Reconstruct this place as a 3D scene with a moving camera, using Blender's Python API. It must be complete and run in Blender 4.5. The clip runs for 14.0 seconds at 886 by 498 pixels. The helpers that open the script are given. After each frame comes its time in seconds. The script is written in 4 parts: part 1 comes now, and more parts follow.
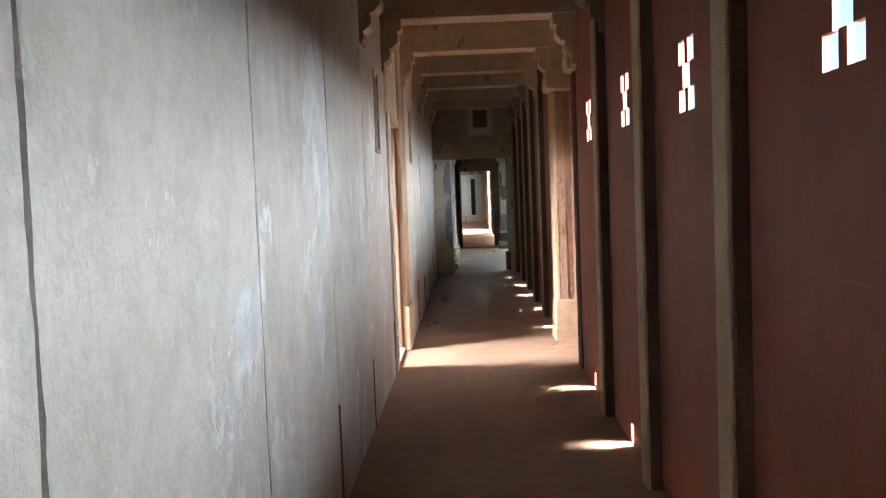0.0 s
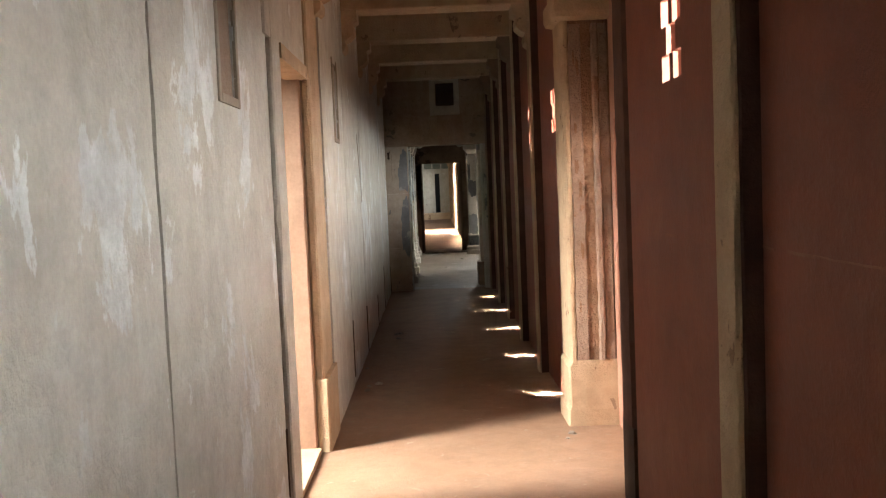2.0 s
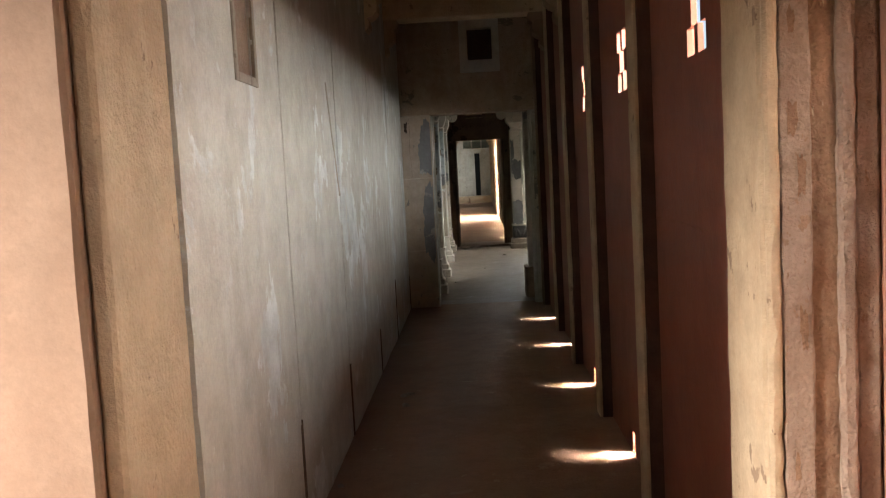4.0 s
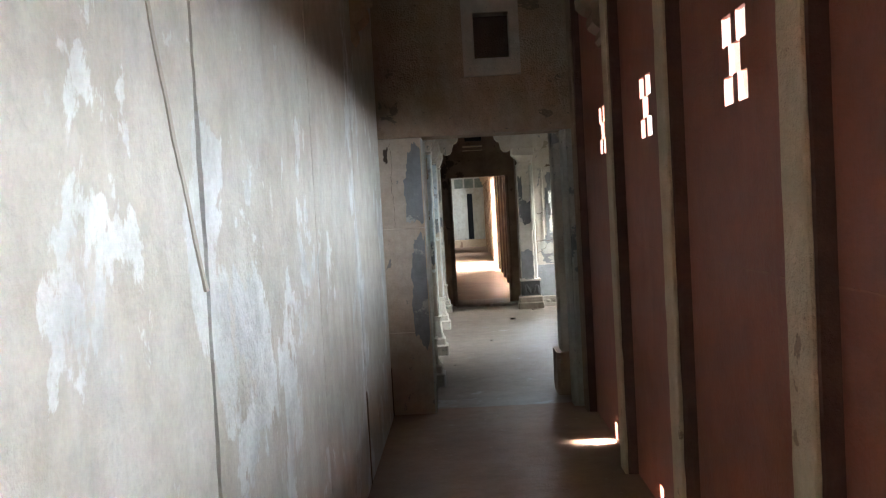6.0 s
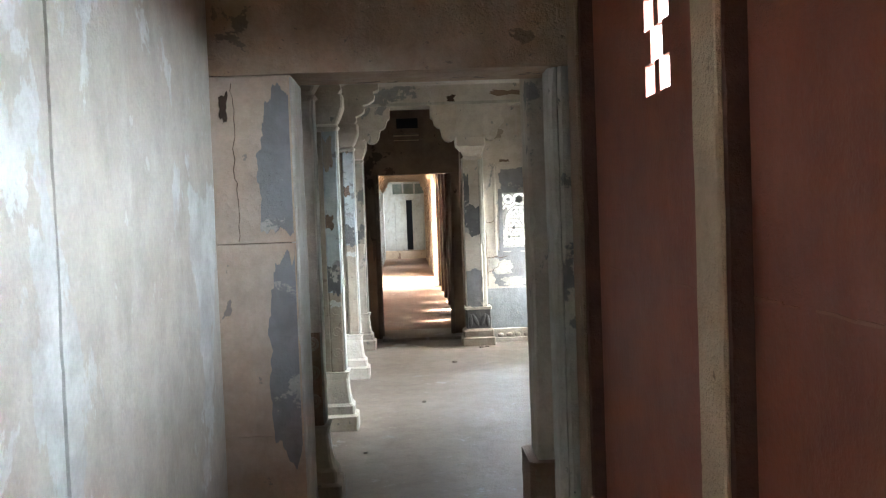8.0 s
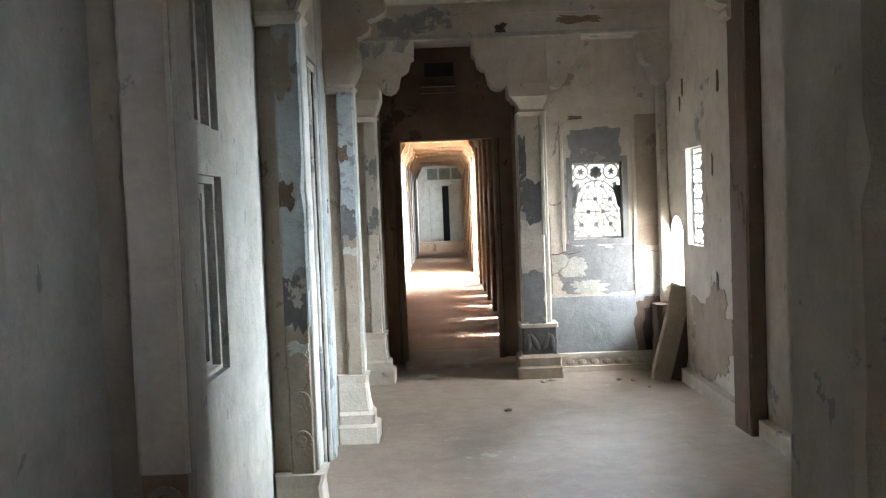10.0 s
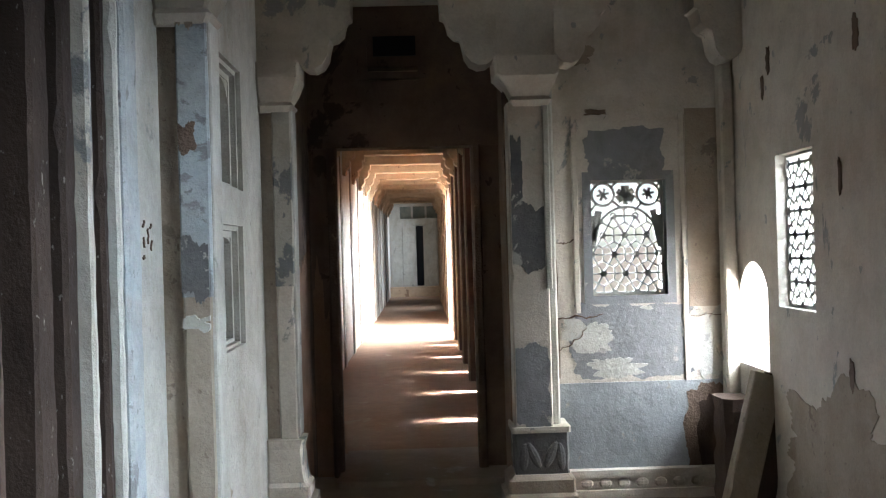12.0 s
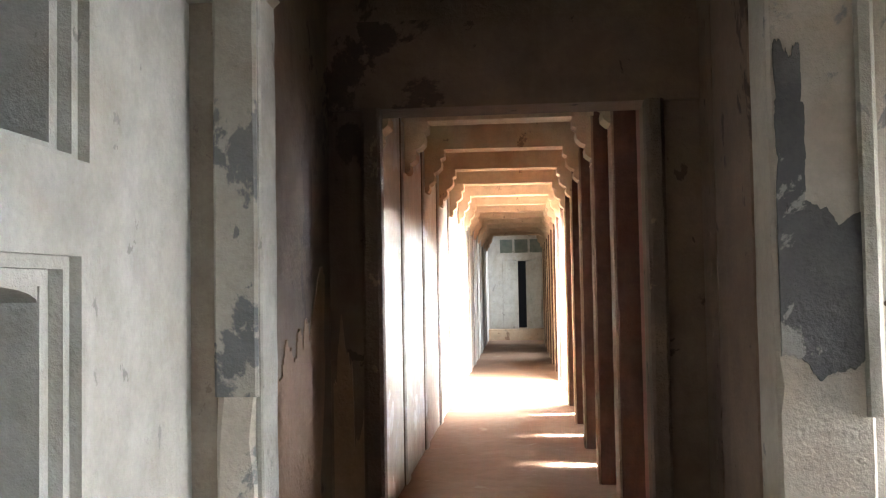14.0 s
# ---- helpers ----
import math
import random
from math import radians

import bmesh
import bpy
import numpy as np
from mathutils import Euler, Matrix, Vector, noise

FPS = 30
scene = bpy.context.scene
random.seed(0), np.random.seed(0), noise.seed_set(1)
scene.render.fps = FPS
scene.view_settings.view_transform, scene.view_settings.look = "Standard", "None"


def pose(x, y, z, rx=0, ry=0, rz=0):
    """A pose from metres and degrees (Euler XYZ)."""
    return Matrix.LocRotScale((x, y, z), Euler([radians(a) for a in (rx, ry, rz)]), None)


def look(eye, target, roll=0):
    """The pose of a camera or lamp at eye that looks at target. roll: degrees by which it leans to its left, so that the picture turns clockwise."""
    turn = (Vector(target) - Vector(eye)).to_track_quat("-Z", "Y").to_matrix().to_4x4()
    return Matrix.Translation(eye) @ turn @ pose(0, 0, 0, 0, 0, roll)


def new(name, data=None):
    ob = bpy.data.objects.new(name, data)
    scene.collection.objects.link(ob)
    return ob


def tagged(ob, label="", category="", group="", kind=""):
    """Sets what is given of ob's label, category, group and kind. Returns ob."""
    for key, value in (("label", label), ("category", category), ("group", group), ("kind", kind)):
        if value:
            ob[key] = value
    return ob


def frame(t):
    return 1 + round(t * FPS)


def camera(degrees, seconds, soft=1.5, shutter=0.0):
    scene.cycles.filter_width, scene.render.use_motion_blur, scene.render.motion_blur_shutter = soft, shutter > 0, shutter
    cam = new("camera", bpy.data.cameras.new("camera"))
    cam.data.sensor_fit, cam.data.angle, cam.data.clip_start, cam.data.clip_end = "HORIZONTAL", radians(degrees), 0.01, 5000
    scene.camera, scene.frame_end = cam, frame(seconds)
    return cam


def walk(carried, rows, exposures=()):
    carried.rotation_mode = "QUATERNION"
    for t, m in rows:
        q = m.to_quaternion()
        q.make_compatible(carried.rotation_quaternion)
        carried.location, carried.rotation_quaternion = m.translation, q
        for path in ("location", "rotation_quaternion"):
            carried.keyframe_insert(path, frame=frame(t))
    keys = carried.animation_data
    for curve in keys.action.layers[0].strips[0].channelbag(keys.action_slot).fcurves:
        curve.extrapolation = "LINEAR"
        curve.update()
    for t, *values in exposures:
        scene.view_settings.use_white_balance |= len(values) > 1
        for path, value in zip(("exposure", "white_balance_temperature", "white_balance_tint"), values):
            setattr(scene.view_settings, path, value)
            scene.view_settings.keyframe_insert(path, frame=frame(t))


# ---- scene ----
cam = camera(52.0, 14.0, soft=1.2)
PATH = [
    (0, (-0.153, 1.691, 1.489), (-0.21, 3.686, 1.364), -2.2),
    (0.5, (-0.165, 2.557, 1.479), (-0.459, 4.53, 1.342), -3.0),
    (1, (-0.157, 3.497, 1.47), (-0.2, 5.492, 1.339), -2.4),
    (1.5, (-0.113, 4.3, 1.453), (-0.187, 6.29, 1.276), -2.4),
    (2, (-0.104, 5.155, 1.479), (-0.085, 7.15, 1.342), -2.4),
    (2.5, (-0.09, 5.947, 1.513), (-0.089, 7.944, 1.402), -2.5),
    (3, (-0.05, 6.784, 1.502), (-0.121, 8.775, 1.324), -3.0),
    (3.5, (-0.023, 7.685, 1.502), (0.013, 9.676, 1.322), -2.6),
    (4, (0.011, 8.385, 1.488), (-0.066, 10.376, 1.313), -3.0),
    (6.5, (-0.169, 12.169, 1.533), (-0.19, 14.167, 1.454), -3.4),
    (7, (-0.139, 12.941, 1.526), (-0.081, 14.937, 1.425), -2.6),
    (7.5, (-0.028, 13.728, 1.523), (-0.023, 15.723, 1.395), -2.8),
    (8, (0.008, 14.482, 1.486), (0.088, 16.479, 1.412), -2.1),
    (8.5, (0.044, 15.308, 1.466), (0.024, 17.305, 1.364), -2.2),
    (11, (0.075, 18.744, 1.376), (0.082, 20.743, 1.29), -2.2),
    (11.5, (0.175, 19.386, 1.402), (0.186, 21.385, 1.329), -2.2),
    (12, (0.204, 20.036, 1.37), (0.251, 22.036, 1.37), -1.6),
    (12.5, (0.221, 20.743, 1.373), (0.135, 22.74, 1.411), -1.0),
    (13, (0.204, 21.436, 1.381), (0.102, 23.433, 1.424), -1.0),
    (13.5, (0.156, 22.067, 1.412), (-0.076, 24.052, 1.497), -1.4),
    (14, (0.131, 22.76, 1.438), (-0.039, 24.751, 1.52), -1.0),
]
WB = [
    (0.0, 0.8, 6050, 11), (0.3, 0.62, 6450, 13), (0.6, 0.45, 6700, 11), (1.2, 0.6, 6900, 11), (2.0, 0.5, 7000, 11),
    (3.0, 0.6, 6900, 11), (4.2, 0.15, 7000, 11), (6.3, 1.25, 6000, 9), (7.0, 1.32, 6000, 9), (7.5, 1.5, 6000, 9), (8.7, 1.6, 6050, 9),
    (10.8, 0.85, 5950, 10), (12.0, 0.5, 5850, 10), (13.0, 0.42, 5900, 10), (14.0, 1.22, 6200, 12),
]
walk(cam, [(t, look(eye, target, roll)) for t, eye, target, roll in PATH], WB)

# ---- sky, sun and daylight at the openings ----
world = bpy.data.worlds.new("world")
scene.world = world
world.use_nodes = True
_wn = world.node_tree
_sky = _wn.nodes.new("ShaderNodeTexSky")
_sky.sky_type, _sky.sun_disc = "NISHITA", False
_sky.sun_elevation, _sky.sun_rotation = radians(62), radians(200)
_wn.nodes["Background"].inputs["Strength"].default_value = 0.15
_wn.links.new(_sky.outputs[0], _wn.nodes["Background"].inputs["Color"])
sun = new("sun", bpy.data.lights.new("sun", "SUN"))
sun.data.energy, sun.data.angle, sun.data.color = 3.0, radians(0.5), (1.0, 0.95, 0.87)
sun.matrix_world = look((-3, -8, 20), (0, 0, 0))

SKY = (0.86, 0.94, 1.0)


def daylight(eye, target, width, height, watts, colour=SKY, spread=150):
    """An area lamp in an opening, for the daylight that comes in there."""
    lamp = bpy.data.lights.new("daylight", "AREA")
    lamp.shape, lamp.size, lamp.size_y = "RECTANGLE", width, height
    lamp.energy, lamp.color, lamp.spread = watts, colour, radians(spread)
    ob = new("daylight", lamp)
    ob.matrix_world = look(eye, target)
    return ob


# plan: x to the right, y along the walk, floor at z = 0
LX, RX = -0.79, 0.75                       # wall faces of the first corridor
LX2 = -0.745                               # plaster face beyond the side door
HOLES1 = [1.2, 2.6, 4.02, 5.55, 6.97, 8.48, 11.53, 13.0, 14.48, 15.9, 17.22]
PIL1 = [0.3, 1.75, 3.18, 4.62, 6.06, 7.5, 8.98, 10.62, 12.15, 13.6, 15.04, 16.4, 17.95]
JOINT1 = [0.1, 1.55, 3.0, 4.44, 5.93, 7.46]
JOINT2 = [12.03, 13.47, 15.08, 16.48]
BEAM1 = [0.2, 1.65, 3.1, 4.55, 6.0, 7.45, 8.9, 10.62, 12.2, 13.7, 15.2, 16.7]
BEAM_Z, CEIL_Z = 2.85, 3.18
GAP0, GAP1 = 9.05, 10.55                   # bay with the side door and the screens
D1, D1B = 18.15, 18.48                     # first cross wall
RL, RR, RB = -0.62, 1.9, 24.96             # room: left, right and back wall faces
D2, D2B = 25.6, 25.74                       # second cross wall
C2L, C2R, C2E = -0.74, 0.80, 47.1          # second corridor
PIL2 = [26.55 + 1.42 * i for i in range(14)]
GAP2 = (33.3, 37.4)

for y in HOLES1:
    daylight((RX + 1.0, y - 0.1, 2.34), (LX, y - 0.13, 1.2), 1.5, 0.75, 390 if y < 6 else 430 if 9 < y < 13.5 else 310 if y < 9 else 235, SKY, 180)
    daylight((RX + 0.17, y - 0.12, 0.19), (RX - 0.15, y - 0.12, 0.0), 0.09, 0.08, 7.5, (1, 0.97, 0.92), 55)
daylight((-2.6, 9.42, 1.9), (0.0, 9.85, 0.0), 0.35, 1.6, 68, (1.0, 0.98, 0.96), 70)
daylight((RX + 1.0, 10.4, 1.3), (-0.5, 10.0, 0.9), 3.6, 2.2, 280, (1.0, 0.89, 0.76), 180)
# room
daylight((1.4, RB + 0.5, 1.9), (1.2, 23.7, 0.0), 1.0, 0.9, 150, SKY, 105)
daylight((RR + 0.55, 24.3, 1.9), (0.2, 23.9, 0.2), 1.2, 0.9, 130, SKY, 150)
daylight((RR + 0.42, 24.68, 1.05), (1.4, 24.9, 0.8), 0.4, 0.6, 40, (1, 0.98, 0.95), 170)
daylight((RR + 2.0, 20.5, 2.55), (RL, 22.2, 0.8), 3.0, 1.2, 1650, SKY, 150)
# second corridor
for y in PIL2[:5]:
    daylight((C2R + 1.0, y + 0.7, 2.45), (C2L, y + 0.7, 1.1), 0.9, 0.7, 900, SKY, 180)
    daylight((C2R + 0.3, y + 0.70, 0.19), (C2R - 0.4, y + 0.70, 0.0), 0.1, 0.08, 28.0, (1, 0.97, 0.92), 50)
daylight((C2R + 0.7, 35.4, 1.6), (-0.3, 35.4, 0.0), 3.2, 2.2, 760, (1.0, 0.96, 0.90), 130)
daylight((C2R + 0.6, 41.6, 1.5), (-0.3, 41.6, 0.0), 0.7, 1.6, 45, SKY, 150)
daylight((C2R + 0.6, 45.6, 1.5), (-0.3, 46.6, 1.6), 0.7, 1.6, 60, SKY, 150)

# ---- materials ----
def shader(name, rough=0.85):
    m = bpy.data.materials.new(name)
    m.use_nodes = True
    nt = m.node_tree
    b = nt.nodes["Principled BSDF"]
    b.inputs["Roughness"].default_value = rough
    b.inputs["Specular IOR Level"].default_value = 0.25
    return m, nt, b


def coords(nt, sx=1, sy=1, sz=1):
    g = nt.nodes.new("ShaderNodeNewGeometry")
    mp = nt.nodes.new("ShaderNodeMapping")
    mp.inputs["Scale"].default_value = (sx, sy, sz)
    nt.links.new(g.outputs["Position"], mp.inputs["Vector"])
    return mp.outputs[0]


def noise_fac(nt, vec, scale, detail=5, rough=0.6, low=0.4, high=0.6, distort=0.0):
    n = nt.nodes.new("ShaderNodeTexNoise")
    n.inputs["Scale"].default_value, n.inputs["Detail"].default_value = scale, detail
    n.inputs["Roughness"].default_value, n.inputs["Distortion"].default_value = rough, distort
    nt.links.new(vec, n.inputs["Vector"])
    r = nt.nodes.new("ShaderNodeMapRange")
    r.inputs["From Min"].default_value, r.inputs["From Max"].default_value = low, high
    nt.links.new(n.outputs["Fac"], r.inputs["Value"])
    return r.outputs[0]


def mixed(nt, fac, a, b, amount=1.0):
    mx = nt.nodes.new("ShaderNodeMix")
    mx.data_type = "RGBA"
    if amount != 1.0:
        mul = nt.nodes.new("ShaderNodeMath")
        mul.operation = "MULTIPLY"
        mul.inputs[1].default_value = amount
        nt.links.new(fac, mul.inputs[0])
        fac = mul.outputs[0]
    nt.links.new(fac, mx.inputs["Factor"])
    for sock, v in ((mx.inputs[6], a), (mx.inputs[7], b)):
        if isinstance(v, tuple):
            sock.default_value = (*v, 1)
        else:
            nt.links.new(v, sock)
    return mx.outputs[2]


def bumped(nt, b, heights, dist):
    prev = None
    for h, strength in heights:
        n = nt.nodes.new("ShaderNodeBump")
        n.inputs["Strength"].default_value, n.inputs["Distance"].default_value = strength, dist
        nt.links.new(h, n.inputs["Height"])
        if prev:
            nt.links.new(prev, n.inputs["Normal"])
        prev = n.outputs[0]
    nt.links.new(prev, b.inputs["Normal"])


def masonry(name, base, stain, streak, peel=None, peel_at=0.62, rough=0.88, gloss=0.25, blotch=1.1, streaks=0.5, stains=0.7, grain=0.1, bump=0.01, flakes=1.7, tall=0.75, chips=0.8):
    """Plaster or stone: blotches, downward runs, fine grain and, if given, flaked places that show another coat."""
    m, nt, b = shader(name, rough)
    b.inputs["Specular IOR Level"].default_value = gloss
    p = coords(nt)
    big = noise_fac(nt, p, blotch, 6, 0.65, 0.40, 0.68, 0.5)
    cloud = noise_fac(nt, p, blotch * 2.7, 4, 0.6, 0.42, 0.66, 1.2)
    run = noise_fac(nt, coords(nt, 4.5, 4.5, 0.9), 1.0, 6, 0.65, 0.48, 0.74, 0.9)
    mid = noise_fac(nt, p, 7.0, 7, 0.72, 0.42, 0.72)
    fine = noise_fac(nt, p, 70.0, 3, 0.6, 0.3, 0.7)
    c = mixed(nt, big, base, stain, stains)
    c = mixed(nt, cloud, c, streak, streaks * 0.55)
    c = mixed(nt, run, c, streak, streaks)
    heights = [(big, 0.22), (mid, 0.32), (fine, grain * 1.3)]
    if peel:
        flake_mask = noise_fac(nt, coords(nt, 1, 1, tall), flakes, 12, 0.66, peel_at, peel_at + 0.015, 0.35)
        chip_mask = noise_fac(nt, coords(nt, 1, 1, tall), flakes * 6.5, 6, 0.6, 0.655, 0.672, 0.2)
        tone = mixed(nt, cloud, peel, tuple(0.68 * v for v in peel), 0.8)
        c = mixed(nt, chip_mask, c, tone, chips)
        c = mixed(nt, flake_mask, c, tone, 0.9)
        heights.append((flake_mask, -0.4))
    c = mixed(nt, mid, c, tuple(0.48 * v for v in base), 0.42)
    c = mixed(nt, fine, c, tuple(0.5 * v for v in base), 0.2)
    nt.links.new(c, b.inputs["Base Color"])
    bumped(nt, b, heights, bump)
    return m


PLASTER = masonry("lime_plaster", (0.55, 0.51, 0.44), (0.40, 0.35, 0.28), (0.66, 0.65, 0.61), (0.73, 0.74, 0.72), 0.57, streaks=0.55, stains=0.6, flakes=1.5, chips=0.5)
RED = masonry("red_wash", (0.26, 0.077, 0.044), (0.155, 0.05, 0.033), (0.30, 0.105, 0.064), None, rough=0.6, gloss=0.3, streaks=0.45, stains=0.6, blotch=0.9, bump=0.006)
SEAM = masonry("pale_seam_dust", (0.31, 0.135, 0.09), (0.24, 0.09, 0.06), (0.36, 0.19, 0.14), None, blotch=6.0)
PILSIDE = masonry("shaded_red_brown_stone", (0.105, 0.05, 0.036), (0.06, 0.032, 0.026), (0.16, 0.085, 0.06), None, streaks=0.5, blotch=2.0)
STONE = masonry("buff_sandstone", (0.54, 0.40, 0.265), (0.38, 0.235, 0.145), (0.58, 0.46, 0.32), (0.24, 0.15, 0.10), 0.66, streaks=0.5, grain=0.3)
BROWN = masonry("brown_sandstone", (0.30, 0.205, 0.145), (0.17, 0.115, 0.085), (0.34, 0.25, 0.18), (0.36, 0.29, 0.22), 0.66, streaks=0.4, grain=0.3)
MOULD = masonry("dark_shaded_moulding", (0.034, 0.023, 0.017), (0.02, 0.014, 0.011), (0.075, 0.05, 0.036), (0.46, 0.44, 0.40), 0.665, flakes=9.0, tall=0.5, chips=0.4)
SOOT_SHADE = masonry("soot_and_shade_black", (0.075, 0.05, 0.037), (0.045, 0.032, 0.026), (0.11, 0.075, 0.055), None)
CROSS = masonry("pinkish_stone", (0.52, 0.41, 0.315), (0.36, 0.25, 0.175), (0.56, 0.51, 0.45), (0.20, 0.20, 0.20), 0.635, streaks=0.4, flakes=1.4)
LINTEL = masonry("mottled_brown_stone", (0.43, 0.315, 0.22), (0.24, 0.155, 0.105), (0.48, 0.40, 0.32), (0.19, 0.155, 0.12), 0.60, streaks=0.6, stains=0.85, blotch=2.2, flakes=3.5, grain=0.3, tall=1.4)
REDSTONE = masonry("red_brown_sandstone", (0.31, 0.175, 0.108), (0.15, 0.08, 0.052), (0.42, 0.28, 0.18), (0.48, 0.36, 0.25), 0.60, streaks=0.7, flakes=6.0, grain=0.4, bump=0.02, blotch=3.0, tall=0.35)
PINKBROWN = masonry("pinkish_brown_stone", (0.37, 0.26, 0.195), (0.25, 0.155, 0.11), (0.45, 0.35, 0.28), (0.33, 0.19, 0.12), 0.60, streaks=0.6, flakes=7.0, grain=0.4, bump=0.015, blotch=3.0, tall=0.6)
DARK = masonry("soot_and_shade_stone", (0.17, 0.12, 0.088), (0.09, 0.065, 0.05), (0.24, 0.175, 0.125), (0.30, 0.21, 0.14), 0.64, streaks=0.4, grain=0.3)
GROOVE = masonry("bare_joint", (0.135, 0.088, 0.062), (0.07, 0.046, 0.034), (0.19, 0.13, 0.092), None, blotch=4.0)
ROOMP = masonry("aged_plaster", (0.59, 0.53, 0.445), (0.40, 0.33, 0.255), (0.65, 0.625, 0.575), (0.27, 0.28, 0.285), 0.61, streaks=0.5, blotch=1.3)
GREYP = masonry("grey_undercoat", (0.40, 0.38, 0.345), (0.32, 0.28, 0.23), (0.46, 0.45, 0.43), (0.075, 0.077, 0.084), 0.385, streaks=0.4, blotch=2.5, stains=0.5, flakes=4.0, tall=0.9)
GREYM = masonry("mid_grey_coat", (0.40, 0.38, 0.345), (0.32, 0.28, 0.23), (0.46, 0.45, 0.43), (0.215, 0.222, 0.235), 0.385, streaks=0.4, blotch=2.5, stains=0.5, flakes=4.0, tall=0.9)
SLATE = masonry("pale_grey_coat", (0.32, 0.335, 0.34), (0.22, 0.23, 0.235), (0.40, 0.42, 0.425), (0.42, 0.39, 0.34), 0.66, streaks=0.5, blotch=2.2, flakes=4.0)
TAN = masonry("tan_bare_plaster", (0.345, 0.285, 0.22), (0.25, 0.19, 0.14), (0.41, 0.37, 0.31), (0.22, 0.175, 0.14), 0.62, streaks=0.5, blotch=2.2, flakes=4.0)
PORCH = masonry("dark_brown_stone", (0.25, 0.17, 0.12), (0.085, 0.056, 0.042), (0.27, 0.19, 0.135), (0.07, 0.048, 0.037), 0.60, streaks=0.6, stains=0.9, grain=0.1, bump=0.006, flakes=1.6)
RUST = masonry("rusty_brown_plaster", (0.34, 0.205, 0.13), (0.22, 0.125, 0.08), (0.38, 0.25, 0.17), None, streaks=0.6, blotch=3.0)
WHITEP = masonry("white_skim", (0.49, 0.475, 0.42), (0.35, 0.31, 0.24), (0.60, 0.605, 0.585), (0.29, 0.28, 0.26), 0.64, streaks=0.4, blotch=2.2)
BLUEP = masonry("blue_limewash", (0.37, 0.41, 0.425), (0.34, 0.31, 0.265), (0.50, 0.53, 0.54), (0.23, 0.225, 0.22), 0.575, streaks=0.6, blotch=3.5, flakes=4.5, tall=0.9)
STAIN = masonry("rusty_run_off", (0.44, 0.385, 0.32), (0.37, 0.31, 0.245), (0.47, 0.42, 0.36), None, blotch=5.0)
PATCHP = masonry("flaking_coat", (0.44, 0.41, 0.35), (0.30, 0.24, 0.18), (0.52, 0.51, 0.48), (0.145, 0.155, 0.165), 0.535, streaks=0.4, blotch=2.4, stains=0.5)
JAMB = masonry("ochre_stone", (0.36, 0.228, 0.158), (0.28, 0.165, 0.11), (0.42, 0.29, 0.21), None, streaks=0.4, bump=0.0035)
PINK = masonry("pink_wash", (0.46, 0.24, 0.17), (0.38, 0.19, 0.13), (0.52, 0.30, 0.22), None, streaks=0.3, stains=0.4)
FLOOR = masonry("dusty_floor", (0.325, 0.262, 0.205), (0.22, 0.17, 0.13), (0.37, 0.32, 0.265), (0.42, 0.385, 0.335), 0.62, rough=0.75, streaks=0.35, blotch=0.9, bump=0.008)
# bounce from the red walls is put into this floor's redder colour
FLOOR_RED = masonry("red_bounce_floor", (0.31, 0.19, 0.122), (0.205, 0.12, 0.076), (0.34, 0.25, 0.185), (0.38, 0.29, 0.21), 0.64, rough=0.75, streaks=0.3, blotch=0.9, bump=0.008)
EARTH = masonry("dry_earth", (0.38, 0.31, 0.22), (0.26, 0.2, 0.13), (0.42, 0.35, 0.26), None, blotch=0.3)
RUBBLE = masonry("rubble", (0.30, 0.25, 0.20), (0.2, 0.15, 0.12), (0.4, 0.36, 0.3), None, blotch=9.0)
SLOT_BLACK, _nt, _b = shader("slot_shade_black", 0.5)
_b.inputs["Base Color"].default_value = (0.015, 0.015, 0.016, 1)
GLASS, _nt, _b = shader("dull_glass", 0.25)
_v = noise_fac(_nt, coords(_nt), 5.0, 4, 0.6, 0.3, 0.7)
_nt.links.new(mixed(_nt, _v, (0.16, 0.19, 0.17), (0.24, 0.26, 0.22)), _b.inputs["Base Color"])


# ---- building helpers ----
def link(name, bm, mat, parent=None, label=""):
    bmesh.ops.recalc_face_normals(bm, faces=bm.faces)
    me = bpy.data.meshes.new(name)
    bm.to_mesh(me)
    bm.free()
    me.materials.append(mat)
    ob = new(name, me)
    if parent:
        ob.parent = parent
    if label:
        tagged(ob, label)
    return ob


def part(name, bm, mat, parent, label=""):
    return link(name, bm, mat, parent, label)


def holder(name, at=(0, 0, 0)):
    ob = new(name)
    ob.empty_display_size = 0.1
    ob.location = at
    if at != (0, 0, 0):
        bpy.context.view_layer.update()
    return ob


def box(bm, x0, x1, y0, y1, z0, z1):
    v = [bm.verts.new(p) for p in ((x0, y0, z0), (x1, y0, z0), (x1, y1, z0), (x0, y1, z0), (x0, y0, z1), (x1, y0, z1), (x1, y1, z1), (x0, y1, z1))]
    for f in ((0, 1, 2, 3), (4, 5, 6, 7), (0, 1, 5, 4), (1, 2, 6, 5), (2, 3, 7, 6), (3, 0, 4, 7)):
        bm.faces.new([v[i] for i in f])
    return bm


def slab(x0, x1, y0, y1, z0, z1):
    return box(bmesh.new(), x0, x1, y0, y1, z0, z1)


